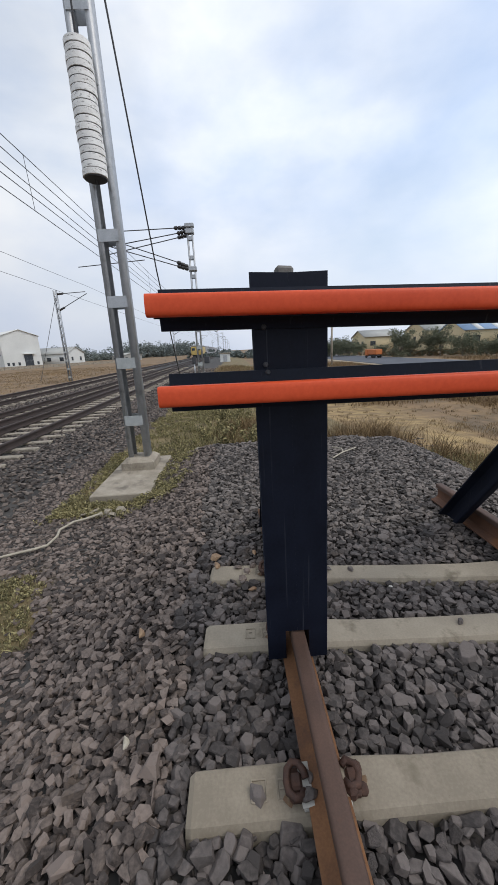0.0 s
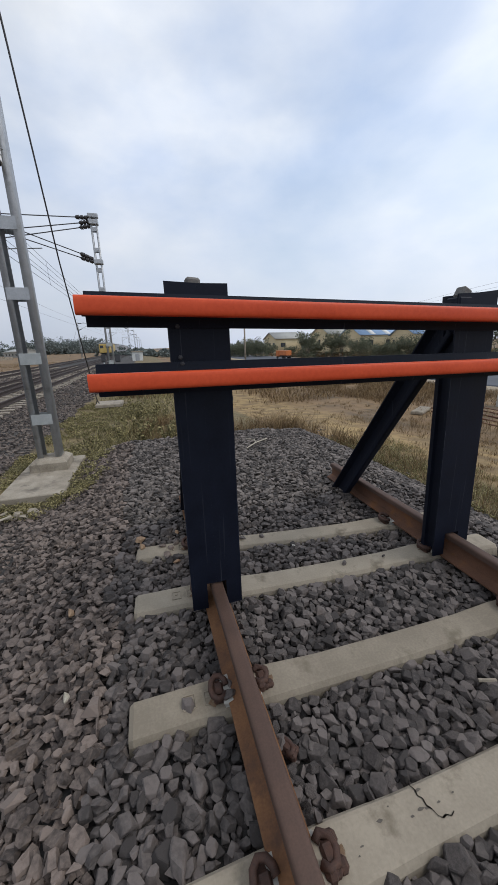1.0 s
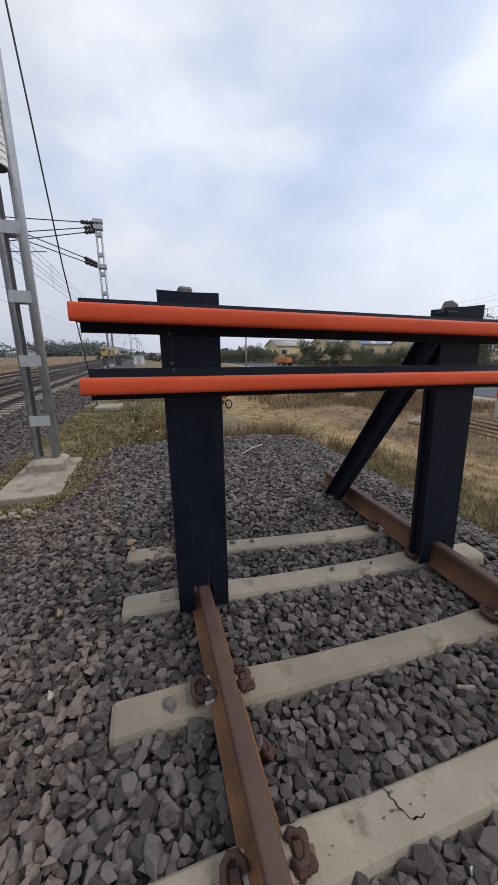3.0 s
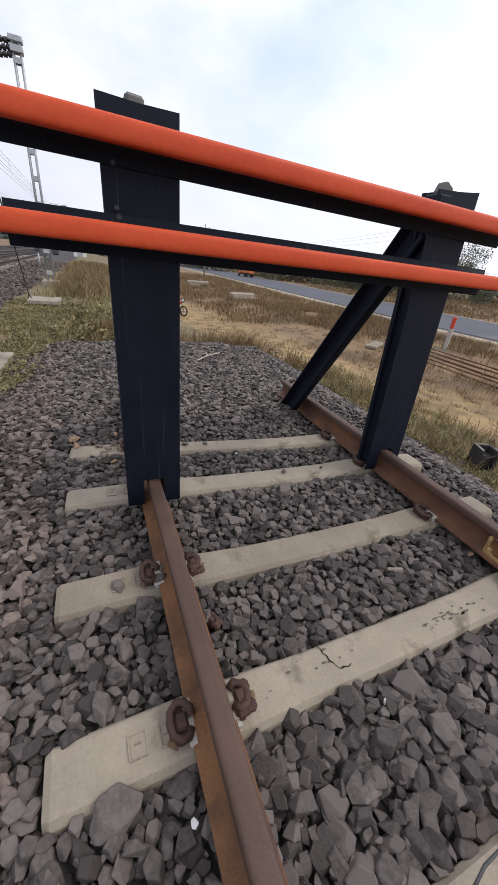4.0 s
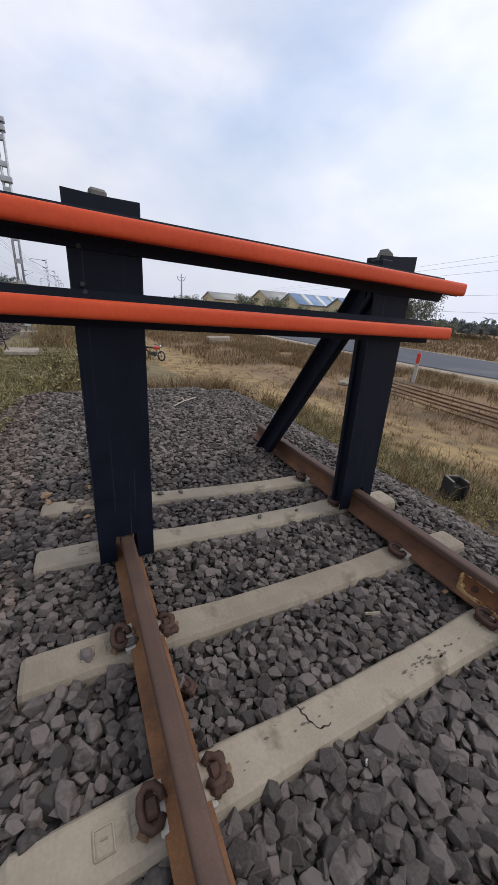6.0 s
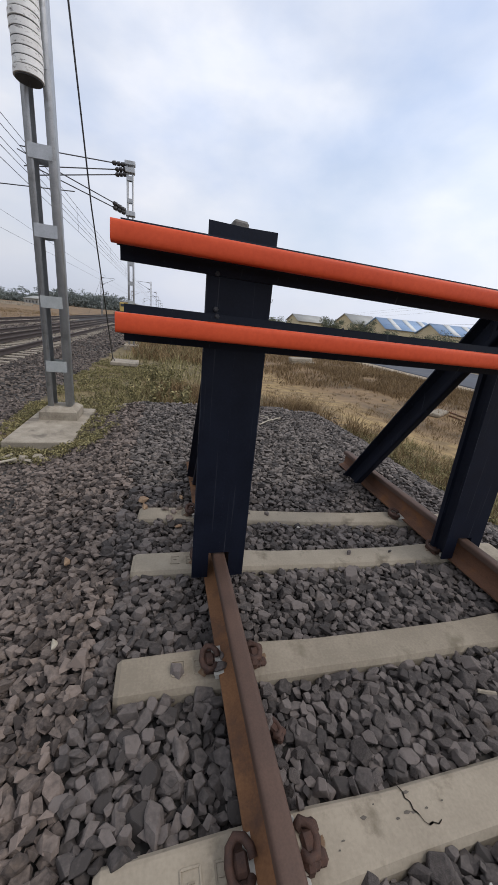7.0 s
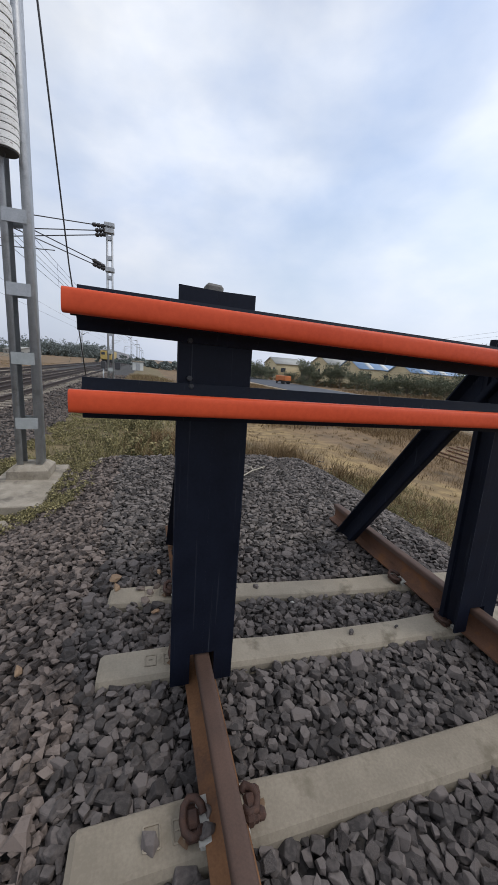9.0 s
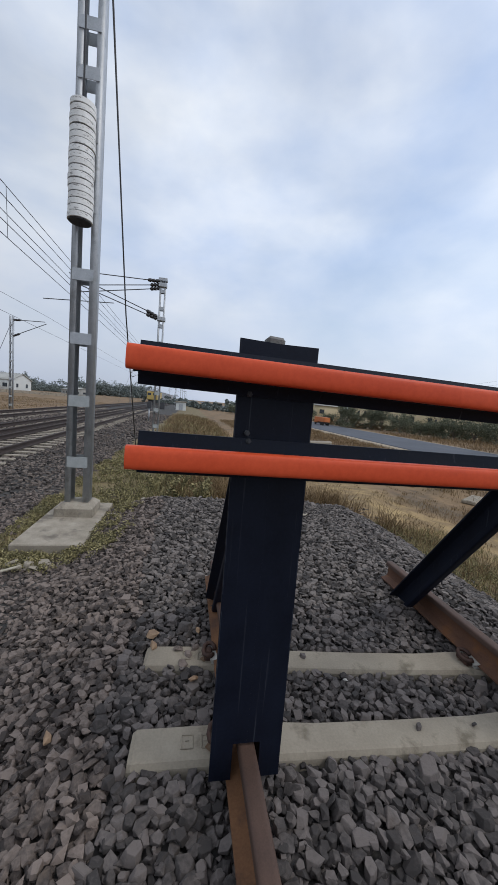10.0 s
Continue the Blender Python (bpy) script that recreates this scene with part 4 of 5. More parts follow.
# ---- overhead line masts ----
def mast(x, y, z0, height, gap, name_label, plates, group="overhead line masts", thick=1.0, turn=0.0):
    """Two rolled channels tied by batten plates on a concrete pedestal."""
    t = thing("overhead_line_mast", name_label, "mast", group, (x, y, z0), turn)
    w = 0.075 * thick
    for side in (-1, 1):
        web = [(side * gap / 2, -0.10 * thick), (side * gap / 2, 0.10 * thick), (side * (gap / 2 - w), 0.10 * thick), (side * (gap / 2 - w), 0.088 * thick), (side * (gap / 2 - 0.012), 0.088 * thick),
               (side * (gap / 2 - 0.012), -0.088 * thick), (side * (gap / 2 - w), -0.088 * thick), (side * (gap / 2 - w), -0.10 * thick)]
        bm = prism(bmesh.new(), web, height, Matrix.Rotation(math.pi / 2, 4, "X"))
        part("channel", bm, M_GALV, t)
    for z in plates:
        for sy in (-0.104, 0.104):
            bm = box(bmesh.new(), -gap / 2 + 0.02, gap / 2 - 0.03, sy * thick - 0.005, sy * thick + 0.005, z - 0.085, z + 0.085, 0.002)
            part("batten_plate", bm, M_PLATE if z < 2.4 else M_GALV, t, "riveted steel tie plate")
    return t


MX, MY = -1.96, 6.22
footing = thing("concrete_footing", "flat pale concrete footing slab under a mast", "footing", at=(0, 0, 0))
bm = box(bmesh.new(), SLAB[0], SLAB[1], SLAB[2], SLAB[3], -0.60, -0.335, 0.012)
part("slab", bm, M_FOOTING, footing)
bm = bmesh.new()
lo = [bm.verts.new((MX + sx * 0.28, MY + sy * 0.27, -0.336)) for sx, sy in ((-1, -1), (1, -1), (1, 1), (-1, 1))]
mi = [bm.verts.new((MX + sx * 0.275, MY + sy * 0.265, -0.205)) for sx, sy in ((-1, -1), (1, -1), (1, 1), (-1, 1))]
hi = [bm.verts.new((MX + sx * 0.20, MY + sy * 0.19, -0.140)) for sx, sy in ((-1, -1), (1, -1), (1, 1), (-1, 1))]
for a, b in ((lo, mi), (mi, hi)):
    for k in range(4):
        bm.faces.new((a[k], a[(k + 1) % 4], b[(k + 1) % 4], b[k]))
bm.faces.new(hi)
part("pedestal", bm, M_FOOTING, footing, "sloped grey mortar pedestal")

main_mast = mast(MX, MY, -0.16, 9.2, 0.35, "tall galvanised twin-channel mast on a concrete pedestal", [0.665, 1.62, 2.56, 3.49, 4.45, 5.4, 6.20, 6.82, 7.5, 8.3, 9.05], thick=1.15)

# balance weights hung on the mast's near-left side
WX, WY, WZ = -1.975, 5.93, 3.99
weights = thing("balance_weight", "stack of chipped white iron balance weights hanging beside the mast", "weights", at=(WX, WY, WZ))
for k in range(18):
    bm = disc(bmesh.new(), (R.uniform(-0.005, 0.005), R.uniform(-0.005, 0.005), k * 0.084), 0.166 - 0.002 * (k % 3 == 1), 0.0745, 32, 0.003)
    part("weight", bm, M_WHITE, weights)
part("rod", tube(bmesh.new(), [(0, 0, -0.06), (0, 0, 2.6), (0, 0, 4.2)], 0.013, 8), M_DARK, weights)
# Added dark cylinder; it stands in for shade between the weights.
part("core", disc(bmesh.new(), (0, 0, 0.002), 0.159, 18 * 0.084 - 0.012, 28), M_DARK, weights, "dark cylinder added as shade in the gaps between weights")
part("end_plate", disc(bmesh.new(), (0, 0, -0.014), 0.15, 0.013, 28), M_DARK, weights, "dark underside plate")

anchor = thing("anchor_block", "pale concrete block that holds a guy wire", "anchor block", at=(-1.62, 13.3, -0.39))
part("block", box(bmesh.new(), -0.45, 0.45, -0.5, 0.5, 0.0, 0.12, 0.02), M_FOOTING, anchor)
part("eye_bolt", tube(bmesh.new(), [(-0.44, -0.1, 0.11), (-0.40, -0.12, 0.27), (-0.34, -0.1, 0.11)], 0.02, 6), M_DARK, anchor)
bm = tube(bmesh.new(), [(-2.02, 13.2, -0.20), (-1.93, 9.6, 3.55), (-1.78, 6.33, 7.75)], 0.016, 6)
tagged(part("guy_wire", bm, M_WIRE), "taut dark guy wire from mast to anchor block", "wire")


def insulator(bm, a, b, r=0.10):
    a, b = Vector(a), Vector(b)
    d = (b - a)
    for k in range(3):
        c = a + d * (0.06 + 0.31 * k)
        tube(bm, [c, c + d * 0.08, c + d * 0.20, c + d * 0.26], r, 8, r * 0.8)
    tube(bm, [a, b], r * 0.5, 8)
    return bm


M2X, M2Y = -1.86, 19.2
base2 = thing("concrete_footing", "small concrete footing under a distant mast", "footing", at=(M2X, M2Y, -0.5))
part("block", box(bmesh.new(), -0.35, 0.35, -0.45, 0.45, 0, 0.3, 0.03), M_FOOTING, base2)
mast2 = mast(M2X, M2Y, -0.40, 7.95, 0.30, "galvanised mast with cantilever arms and brown insulators", [0.5 + 0.85 * k for k in range(9)])
part("cap", box(bmesh.new(), -0.22, 0.22, -0.14, 0.14, 7.78, 7.95, 0.02), M_GALV, mast2)
for z in (7.6, 5.95):
    part("arm_clamp", box(bmesh.new(), -0.2, 0.2, -0.16, 0.16, z - 0.1, z + 0.1, 0.02), M_GALV, mast2)
for (xa, za), (xb, zb), (xc, zc) in (((-0.2, 7.78), (-0.75, 7.78), (-4.3, 7.72)), ((-0.15, 7.62), (-0.62, 7.55), (-4.2, 7.05)), ((-0.15, 7.45), (-0.62, 7.36), (-4.0, 6.75)),
                                     ((-0.2, 6.05), (-0.75, 6.30), (-4.4, 7.6)), ((-0.2, 5.95), (-0.75, 6.12), (-3.9, 7.1))):
    ins = part("insulator", insulator(bmesh.new(), (xa, 0, za), (xb, 0, zb)), M_INSUL, mast2, "brown ribbed insulator")
    part("arm", tube(bmesh.new(), [(xb, 0, zb), (xc, 0, zc)], 0.022, 6), M_WIRE, mast2)
part("register_arm", tube(bmesh.new(), [(-2.3, 0, 6.45), (-5.6, 0.2, 6.30)], 0.02, 6), M_WIRE, mast2)

for x, y, h in ((-15.3, 34.0, 7.9), (-12.9, 84.0, 7.8), (-2.9, 82.0, 7.8), (-2.4, 118.0, 7.8), (-2.1, 150.0, 7.8), (-1.6, 195.0, 7.8), (-10.6, 130.0, 7.8), (-0.9, 250.0, 7.8), (-9.5, 190.0, 7.8)):
    m3 = mast(x, y, -0.5, h, 0.30, "distant galvanised lattice mast of the overhead line", [0.4 + 0.75 * k for k in range(10)])
    s = 1 if x < -8 else -1
    part("arm", tube(bmesh.new(), [(0, 0, h - 0.3), (2.6 * s, 0, h - 0.2)], 0.03, 6), M_WIRE, m3)
    part("arm", tube(bmesh.new(), [(0, 0, h - 1.7), (2.7 * s, 0, h - 0.35)], 0.03, 6), M_WIRE, m3)
    part("insulator", insulator(bmesh.new(), (0.1 * s, 0, h - 0.3), (0.7 * s, 0, h - 0.28)), M_INSUL, m3)
    part("insulator", insulator(bmesh.new(), (0.1 * s, 0, h - 1.65), (0.65 * s, 0, h - 1.4)), M_INSUL, m3)
    if x < -8:
        part("stay_wire", tube(bmesh.new(), [(-0.05, 0, h - 0.6), (-2.6, -0.3, 0.1)], 0.02, 5), M_WIRE, m3)


def overhead(off, z, y0, y1, sag, span0, span, name, label, r=0.011):
    """A wire along the line, sagging between masts."""
    bm = bmesh.new()
    pts = []
    y = y0
    while y <= y1:
        f = ((y - span0) / span) % 1.0
        pts.append((main_x(y) - off, y, z - sag * 4 * f * (1 - f)))
        y += 4 if y < 80 else 20
    tagged(part(name, tube(bm, pts, r, 5), M_WIRE), label, "wire", "overhead wires")


overhead(0.0, 5.42, -12, 320, 0.0, 19.2, 60, "contact_wire", "thin contact wire above the nearer main track")
overhead(0.05, 6.75, -12, 320, 0.12, 19.2, 60, "catenary_wire", "sagging catenary wire above the nearer main track")
overhead(0.0, 5.78, -12, 320, 0.05, 19.2, 60, "contact_wire", "thin wire running to the balance weights")
overhead(0.1, 6.48, -12, 320, 0.10, 19.2, 60, "catenary_wire", "sagging catenary wire above the nearer main track")
overhead(0.15, 6.15, -12, 320, 0.08, 19.2, 60, "catenary_wire", "sagging catenary wire above the nearer main track")
overhead(6.6, 6.1, -12, 320, 0.0, 34, 50, "contact_wire", "thin contact wire above the farther main track")
overhead(6.6, 7.35, -12, 320, 0.3, 34, 50, "catenary_wire", "sagging catenary wire above the farther main track")
for k in range(4):
    y = 11.0 + 14 * k
    f = ((y - 19.2) / 60) % 1.0
    zt = 6.75 - 0.12 * 4 * f * (1 - f)
    bm = tube(bmesh.new(), [(main_x(y) - 0.05, y, zt), (main_x(y), y, 5.42)], 0.007, 4)
    tagged(part("dropper_wire", bm, M_WIRE), "thin dropper between catenary and contact wire", "wire", "overhead wires")


# ---- road ----
def ribbon(name, mids, half, lift, material, label):
    """A flat strip that follows a bent line."""
    bm = bmesh.new()
    rows = []
    pts = [Vector((*p, 0)) for p in mids]
    for i, p in enumerate(pts):
        d = (pts[min(i + 1, len(pts) - 1)] - pts[max(i - 1, 0)]).normalized()
        n = Vector((d.y, -d.x, 0))
        rows.append([bm.verts.new((*(p + n * o).xy, FIELD + lift - (0.25 if abs(o) > half else 0.0) - 0.02 * abs(o) / half)) for o in (-half - 0.3, -half, 0, half, half + 0.3)])
    for a, b in zip(rows, rows[1:]):
        for k in range(4):
            bm.faces.new((a[k], a[k + 1], b[k + 1], b[k]))
    bmesh.ops.recalc_face_normals(bm, faces=bm.faces)
    ob = part(name, bm, material)
    return tagged(ob, label, "road", kind="structure")


def road_mid(s):
    """Centre of the road: straight ahead at first, then bending to the right as it nears."""
    return (21.0 + 0.0009 * max(s, 0) ** 2 * 0.0 + (0.055 * max(14 - s, 0) ** 1.75 if s < 14 else 0.0), s)


MIDS = [road_mid(s) for s in (-18, -12, -8, -5, -2, 0, 2, 4, 6, 8, 10, 12, 14, 18, 24, 32, 45, 60, 90, 130, 200, 320, 600)]
ribbon("road", MIDS, 4.2, 0.16, M_ASPHALT, "grey asphalt country road")
M_VERGE = surface("pale_verge", (0.25, 0.20, 0.13), (0.40, 0.33, 0.24), 1.2, 0.95, 0.4, fine=14)
ribbon("road_shoulder", MIDS, 5.2, 0.10, M_VERGE, "pale gravel shoulder of the road")

# ---- right-hand field ----
post_t = thing("marker_post", "white concrete marker post with a red painted top", "marker post", at=(12.2, 9.6, FIELD - 0.05), turn=0.5)
part("shaft", box(bmesh.new(), -0.066, 0.066, -0.066, 0.066, 0, 0.83, 0.012), M_CHALK, post_t)
part("painted_top", box(bmesh.new(), -0.069, 0.069, -0.069, 0.069, 0.832, 1.24, 0.015), M_RED, post_t, "red painted top")
part("plain_bar", box(bmesh.new(), -0.024, 0.024, -0.075, -0.070, 0.86, 1.18), M_CHALK, post_t, "white bar on the red")

for k in range(5):
    xa, ya = 9.35 + 0.55 * k + R.uniform(-0.06, 0.06), 9.9 + 0.25 * k + R.uniform(-0.7, 0.7)
    xb, yb = xa - 0.35 + R.uniform(-0.25, 0.25), 0.3 + 0.5 * k + R.uniform(-0.8, 0.5)
    d = math.atan2(-(xb - xa), (yb - ya))
    t = thing("spare_rail", "rusty spare rail lying in the dry grass", "rail", "spare rails", (xa, ya, float(ground_z((xa + xb) / 2, (ya + yb) / 2)) - 0.125), d)
    part("rail_section", prism(bmesh.new(), rail_outline(), math.hypot(xb - xa, yb - ya)), M_RUST_DARK, t)

for x, y, turn, rows in ((8.9, 22.7, 0.30, 2), (8.2, 31.4, 0.2, 2)):
    for k in range(6):
        t = thing("spare_sleeper", "pale concrete sleeper stacked in the grass", "sleeper", "spare sleepers", (x + 0.12 * (k % 3) - 0.1 * (k // 3), y + 0.36 * (k % 3), FIELD + 0.02 + 0.2 * (k // 3)), turn + R.uniform(-0.12, 0.12))
        part("body", box(bmesh.new(), -0.95, 0.95, -0.13, 0.13, -0.02, 0.19, 0.03), M_CONCRETE, t)
t = thing("broken_slab", "broken pale slab lying on the sand", "slab", at=(9.0, 9.9, FIELD), turn=0.6)
part("slab", box(bmesh.new(), -0.6, 0.6, -0.2, 0.2, 0, 0.12, 0.03), M_CONCRETE, t)

stub = thing("concrete_stub", "dark open-fronted concrete stub post among weeds", "stub", at=(3.70, 1.98, -0.53), turn=-0.45)
bm = bmesh.new()
for q in ((-0.105, -0.072, -0.09, 0.11), (0.072, 0.105, -0.09, 0.11), (-0.0715, 0.0715, 0.075, 0.11)):
    box(bm, *q, 0, 0.32, 0.006)
part("shell", bm, M_RUBBER, stub)
bm = bmesh.new()
for q in ((-0.104, -0.074, -0.085, 0.105), (0.076, 0.104, -0.085, 0.02), (-0.07, 0.07, 0.08, 0.108)):
    box(bm, *q, 0.321, 0.329, 0.003)
part("worn_rim", bm, M_BARK, stub, "light brown top edge")
# Near-black block inside stands in for the hollow's shade.
part("fill", box(bmesh.new(), -0.071, 0.071, -0.04, 0.074, 0, 0.24, 0.01), M_RUBBER, stub)


def motorcycle(x, y, z, turn):
    t = thing("motorcycle", "parked motorcycle with a dark red tank", "motorcycle", at=(x, y, z), turn=turn)
    for wx in (-0.62, 0.62):
        bm = bmesh.new()
        tube(bm, [(wx + 0.27 * math.cos(a), 0, 0.30 + 0.27 * math.sin(a)) for a in (k * math.pi / 10 for k in range(21))], 0.045, 8)
        wheel = part("wheel", bm, M_RUBBER, t)
        part("rim", disc(bmesh.new(), (wx, -0.03, 0.30), 0.07, 0.06, 12, axis="Y"), M_CHROME, wheel)
        bm = bmesh.new()
        for k in range(8):
            a = k * math.pi / 4
            tube(bm, [(wx, 0, 0.30), (wx + 0.25 * math.cos(a), 0, 0.30 + 0.25 * math.sin(a))], 0.006, 4)
        part("spokes", bm, M_CHROME, wheel)
    part("frame", tube(bmesh.new(), [(0.62, 0, 0.3), (0.45, 0, 0.78), (0.1, 0, 0.45), (-0.15, 0, 0.38), (-0.62, 0, 0.3)], 0.03, 6), M_DARK, t)
    part("engine", box(bmesh.new(), -0.15, 0.22, -0.12, 0.12, 0.24, 0.52, 0.04), M_DARK, t)
    part("tank", box(bmesh.new(), -0.02, 0.42, -0.12, 0.12, 0.66, 0.86, 0.06), M_RED, t, "dark red fuel tank")
    part("seat", box(bmesh.new(), -0.68, 0.0, -0.12, 0.12, 0.70, 0.80, 0.04), M_RUBBER, t)
    part("tail", box(bmesh.new(), -0.86, -0.55, -0.08, 0.08, 0.58, 0.72, 0.03), M_RED, t)
    part("handlebar", tube(bmesh.new(), [(0.30, -0.36, 1.02), (0.42, -0.12, 0.95), (0.42, 0.12, 0.95), (0.30, 0.36, 1.02)], 0.018, 6), M_DARK, t)
    part("headlight", disc(bmesh.new(), (0.50, 0, 0.86), 0.09, 0.12, 12, 0.02, axis="X"), M_CHROME, t)
    part("exhaust", tube(bmesh.new(), [(0.1, -0.14, 0.25), (-0.3, -0.17, 0.26), (-0.75, -0.18, 0.34)], 0.035, 8), M_CHROME, t)
    return t


motorcycle(2.92, 15.2, FIELD + 0.02, -0.75).scale = (0.60, 0.66, 0.68)


def at(az, dist):
    """A place far off, by its bearing as seen from the camera and a chosen distance."""
    return -0.25 + dist * math.sin(radians(az)), dist * math.cos(radians(az))


def power_pole(x, y, h, label="slim grey power pole with a forked crossarm"):
    t = thing("power_pole", label, "power pole", "power poles", (x, y, FIELD))
    part("shaft", tube(bmesh.new(), [(0, 0, 0), (0, 0, h)], 0.11, 8, 0.07), M_FOOTING, t)
    part("crossarm", tube(bmesh.new(), [(-0.75, 0, h - 0.35), (-0.6, 0, h - 0.9), (0, 0, h - 1.25), (0.6, 0, h - 0.9), (0.75, 0, h - 0.35)], 0.04, 6), M_DARK, t)
    part("crossarm", tube(bmesh.new(), [(-0.5, 0, h - 0.55), (0.5, 0, h - 0.55)], 0.03, 6), M_DARK, t)
    return t


power_pole(18.3, 66.0, 7.1)
plain_pole = thing("power_pole", "plain grey pole at the roadside", "power pole", "power poles", (*at(15.8, 46), FIELD))
part("shaft", tube(bmesh.new(), [(0, 0, 0), (0, 0, 5.0)], 0.10, 8, 0.07), M_FOOTING, plain_pole)
power_pole(25.0, -13.2, 8.6)
for h in (6.0, 5.5, 4.75, 2.7, 1.15):
    bm = tube(bmesh.new(), [(25.0, -13.2, 1.7 + h), (33.2, 15.5, 1.5 + h - 0.1), (40.3, 40.3, 1.55 + h), (47.4, 65.1, 1.5 + h - 0.1), (61.6, 114.7, 1.6 + h)], 0.010, 5)
    tagged(part("power_line", bm, M_WIRE), "thin power line along the road", "wire", "power lines")


# ---- trees, scrub and grass ----
def leaf_cloud(centres, radii, n, size, squash=0.8):
    """Small tilted leaf quads gathered in clumps."""
    which = rng.integers(0, len(centres), n)
    d = rng.normal(0, 1, (n, 3))
    d = d / np.linalg.norm(d, axis=1)[:, None] * (rng.random(n) ** 0.45)[:, None]
    c = centres[which] + d * radii[which][:, None] * np.array([1, 1, squash])
    u = rng.normal(0, 1, (n, 3))
    u /= np.linalg.norm(u, axis=1)[:, None]
    w = np.cross(u, rng.normal(0, 1, (n, 3)))
    w /= np.linalg.norm(w, axis=1)[:, None]
    s = (size * rng.uniform(0.6, 1.5, n))[:, None]
    v = np.stack([c - u * s, c + w * s * 0.5, c + u * s, c - w * s * 0.5], 1).reshape(-1, 3)
    return v, np.arange(4 * n).reshape(n, 4)


def tree(x, y, height, spread_r, n, leaf, label, trunk=0.12, crown_low=0.35, material=None, limbs=6, name="tree"):
    z = float(ground_z(x, y)) - 0.05
    t = thing(name, label, "tree", "trees beyond the road", (x, y, z))
    bm = bmesh.new()
    tops = []
    fork = height * crown_low
    tube(bm, [(0, 0, 0), (0.05 * height * R.uniform(-1, 1), 0.03, fork * 0.6), (0.02, 0.02, fork)], trunk, 7, trunk * 0.7)
    for k in range(limbs):
        a = 2 * math.pi * k / limbs + R.uniform(-0.4, 0.4)
        r = spread_r * R.uniform(0.45, 0.9)
        top = Vector((r * math.cos(a), r * math.sin(a), height * R.uniform(0.62, 0.95)))
        mid = Vector((top.x * 0.4, top.y * 0.4, (fork + top.z) / 2 + 0.05))
        tube(bm, [(0.02, 0.02, fork * 0.9), mid, top], trunk * 0.5, 5, trunk * 0.12)
        tops += [top, mid + Vector((R.uniform(-0.3, 0.3), R.uniform(-0.3, 0.3), 0.3)) * spread_r * 0.5, (top + mid) / 2 + Vector((R.uniform(-1, 1), R.uniform(-1, 1), R.uniform(-0.4, 0.4))) * spread_r * 0.3,
                 Vector((top.x * R.uniform(0.6, 1.0), top.y * R.uniform(0.6, 1.0), height * R.uniform(crown_low * 0.9, 0.55)))]
    part("trunk", bm, M_BARK, t)
    centres = np.array(tops)
    radii = rng.uniform(0.26, 0.50, len(tops)) * spread_r
    v, f = leaf_cloud(centres, radii, n, leaf)
    arrays("crown", v, f, material or M_GREEN, t)
    return t


tree(29.3, 25.2, 5.6, 2.7, 9000, 0.075, "bushy dark green roadside tree with an open crown", trunk=0.13, crown_low=0.16, limbs=10)
tree(54.5, 22.6, 7.6, 3.2, 3000, 0.12, "pale-barked roadside tree with a thin crown", trunk=0.2, crown_low=0.45, limbs=7)
tree(62.0, 24.0, 7.0, 2.8, 2600, 0.14, "roadside tree with a rounded crown", trunk=0.2, crown_low=0.4)
for az, dist, h, r, n in ((25.5, 62, 4.5, 2.1, 4200), (26.9, 64, 3.4, 1.6, 1800), (29.4, 64, 4.4, 1.9, 2300), (30.8, 63, 4.7, 1.5, 1700), (33.4, 60, 3.2, 2.1, 2600), (36.2, 58, 2.4, 1.7, 1900), (38.4, 57, 2.7, 2.0, 2300),
                          (40.6, 56, 3.1, 2.0, 2400), (43.0, 55, 3.5, 2.3, 2600), (45.5, 55, 3.2, 2.2, 2400), (48.0, 56, 3.0, 2.2, 2200), (54.0, 58, 2.6, 2.0, 1800), (23.0, 70, 2.2, 1.4, 1300)):
    tree(*at(az, dist), h, r, int(n * 1.9), 0.085, "dusty green tree by the roadside halls", trunk=0.08, crown_low=0.12, limbs=12)
for az, dist, h, r, n in ((15.4, 78, 3.3, 2.2, 2300), (16.8, 76, 3.8, 2.2, 2600), (18.3, 75, 3.5, 2.0, 2300), (13.6, 80, 3.0, 2.4, 2200), (12.0, 82, 2.8, 2.3, 2000), (10.0, 84, 3.0, 2.5, 2000), (8.0, 86, 2.6, 2.4, 1800), (19.6, 80, 2.6, 1.8, 1500)):
    tree(*at(az, dist), h, r, int(n * 1.7), 0.10, "dark green tree at the bend of the road", trunk=0.08, crown_low=0.1, limbs=11)


def tree_belt(name, pts, height, depth, n, leaf, label, material=None):
    """A far row of woods, too far to part."""
    pts = np.array(pts, float)
    seg = np.linalg.norm(np.diff(pts, axis=0), axis=1)
    s = rng.uniform(0, seg.sum(), n // 45)
    cum = np.concatenate([[0], np.cumsum(seg)])
    cx, cy = np.interp(s, cum, pts[:, 0]), np.interp(s, cum, pts[:, 1])
    hh = height * (0.55 + 0.3 * np.sin(s * 0.11) * np.cos(s * 0.043) + 0.15 * rng.normal(0, 1, len(s)))
    cz = FIELD + np.maximum(hh, 0.8) * rng.uniform(0.15, 1.0, len(s))
    cen = np.stack([cx + rng.normal(0, depth, len(s)), cy + rng.normal(0, depth, len(s)), cz], -1)
    v, f = leaf_cloud(cen, rng.uniform(0.6, 1.3, len(s)) * height * 0.22, n, leaf)
    return tagged(arrays(name, v, f, material or M_GREEN_HAZED), label, "trees", kind="stuff")


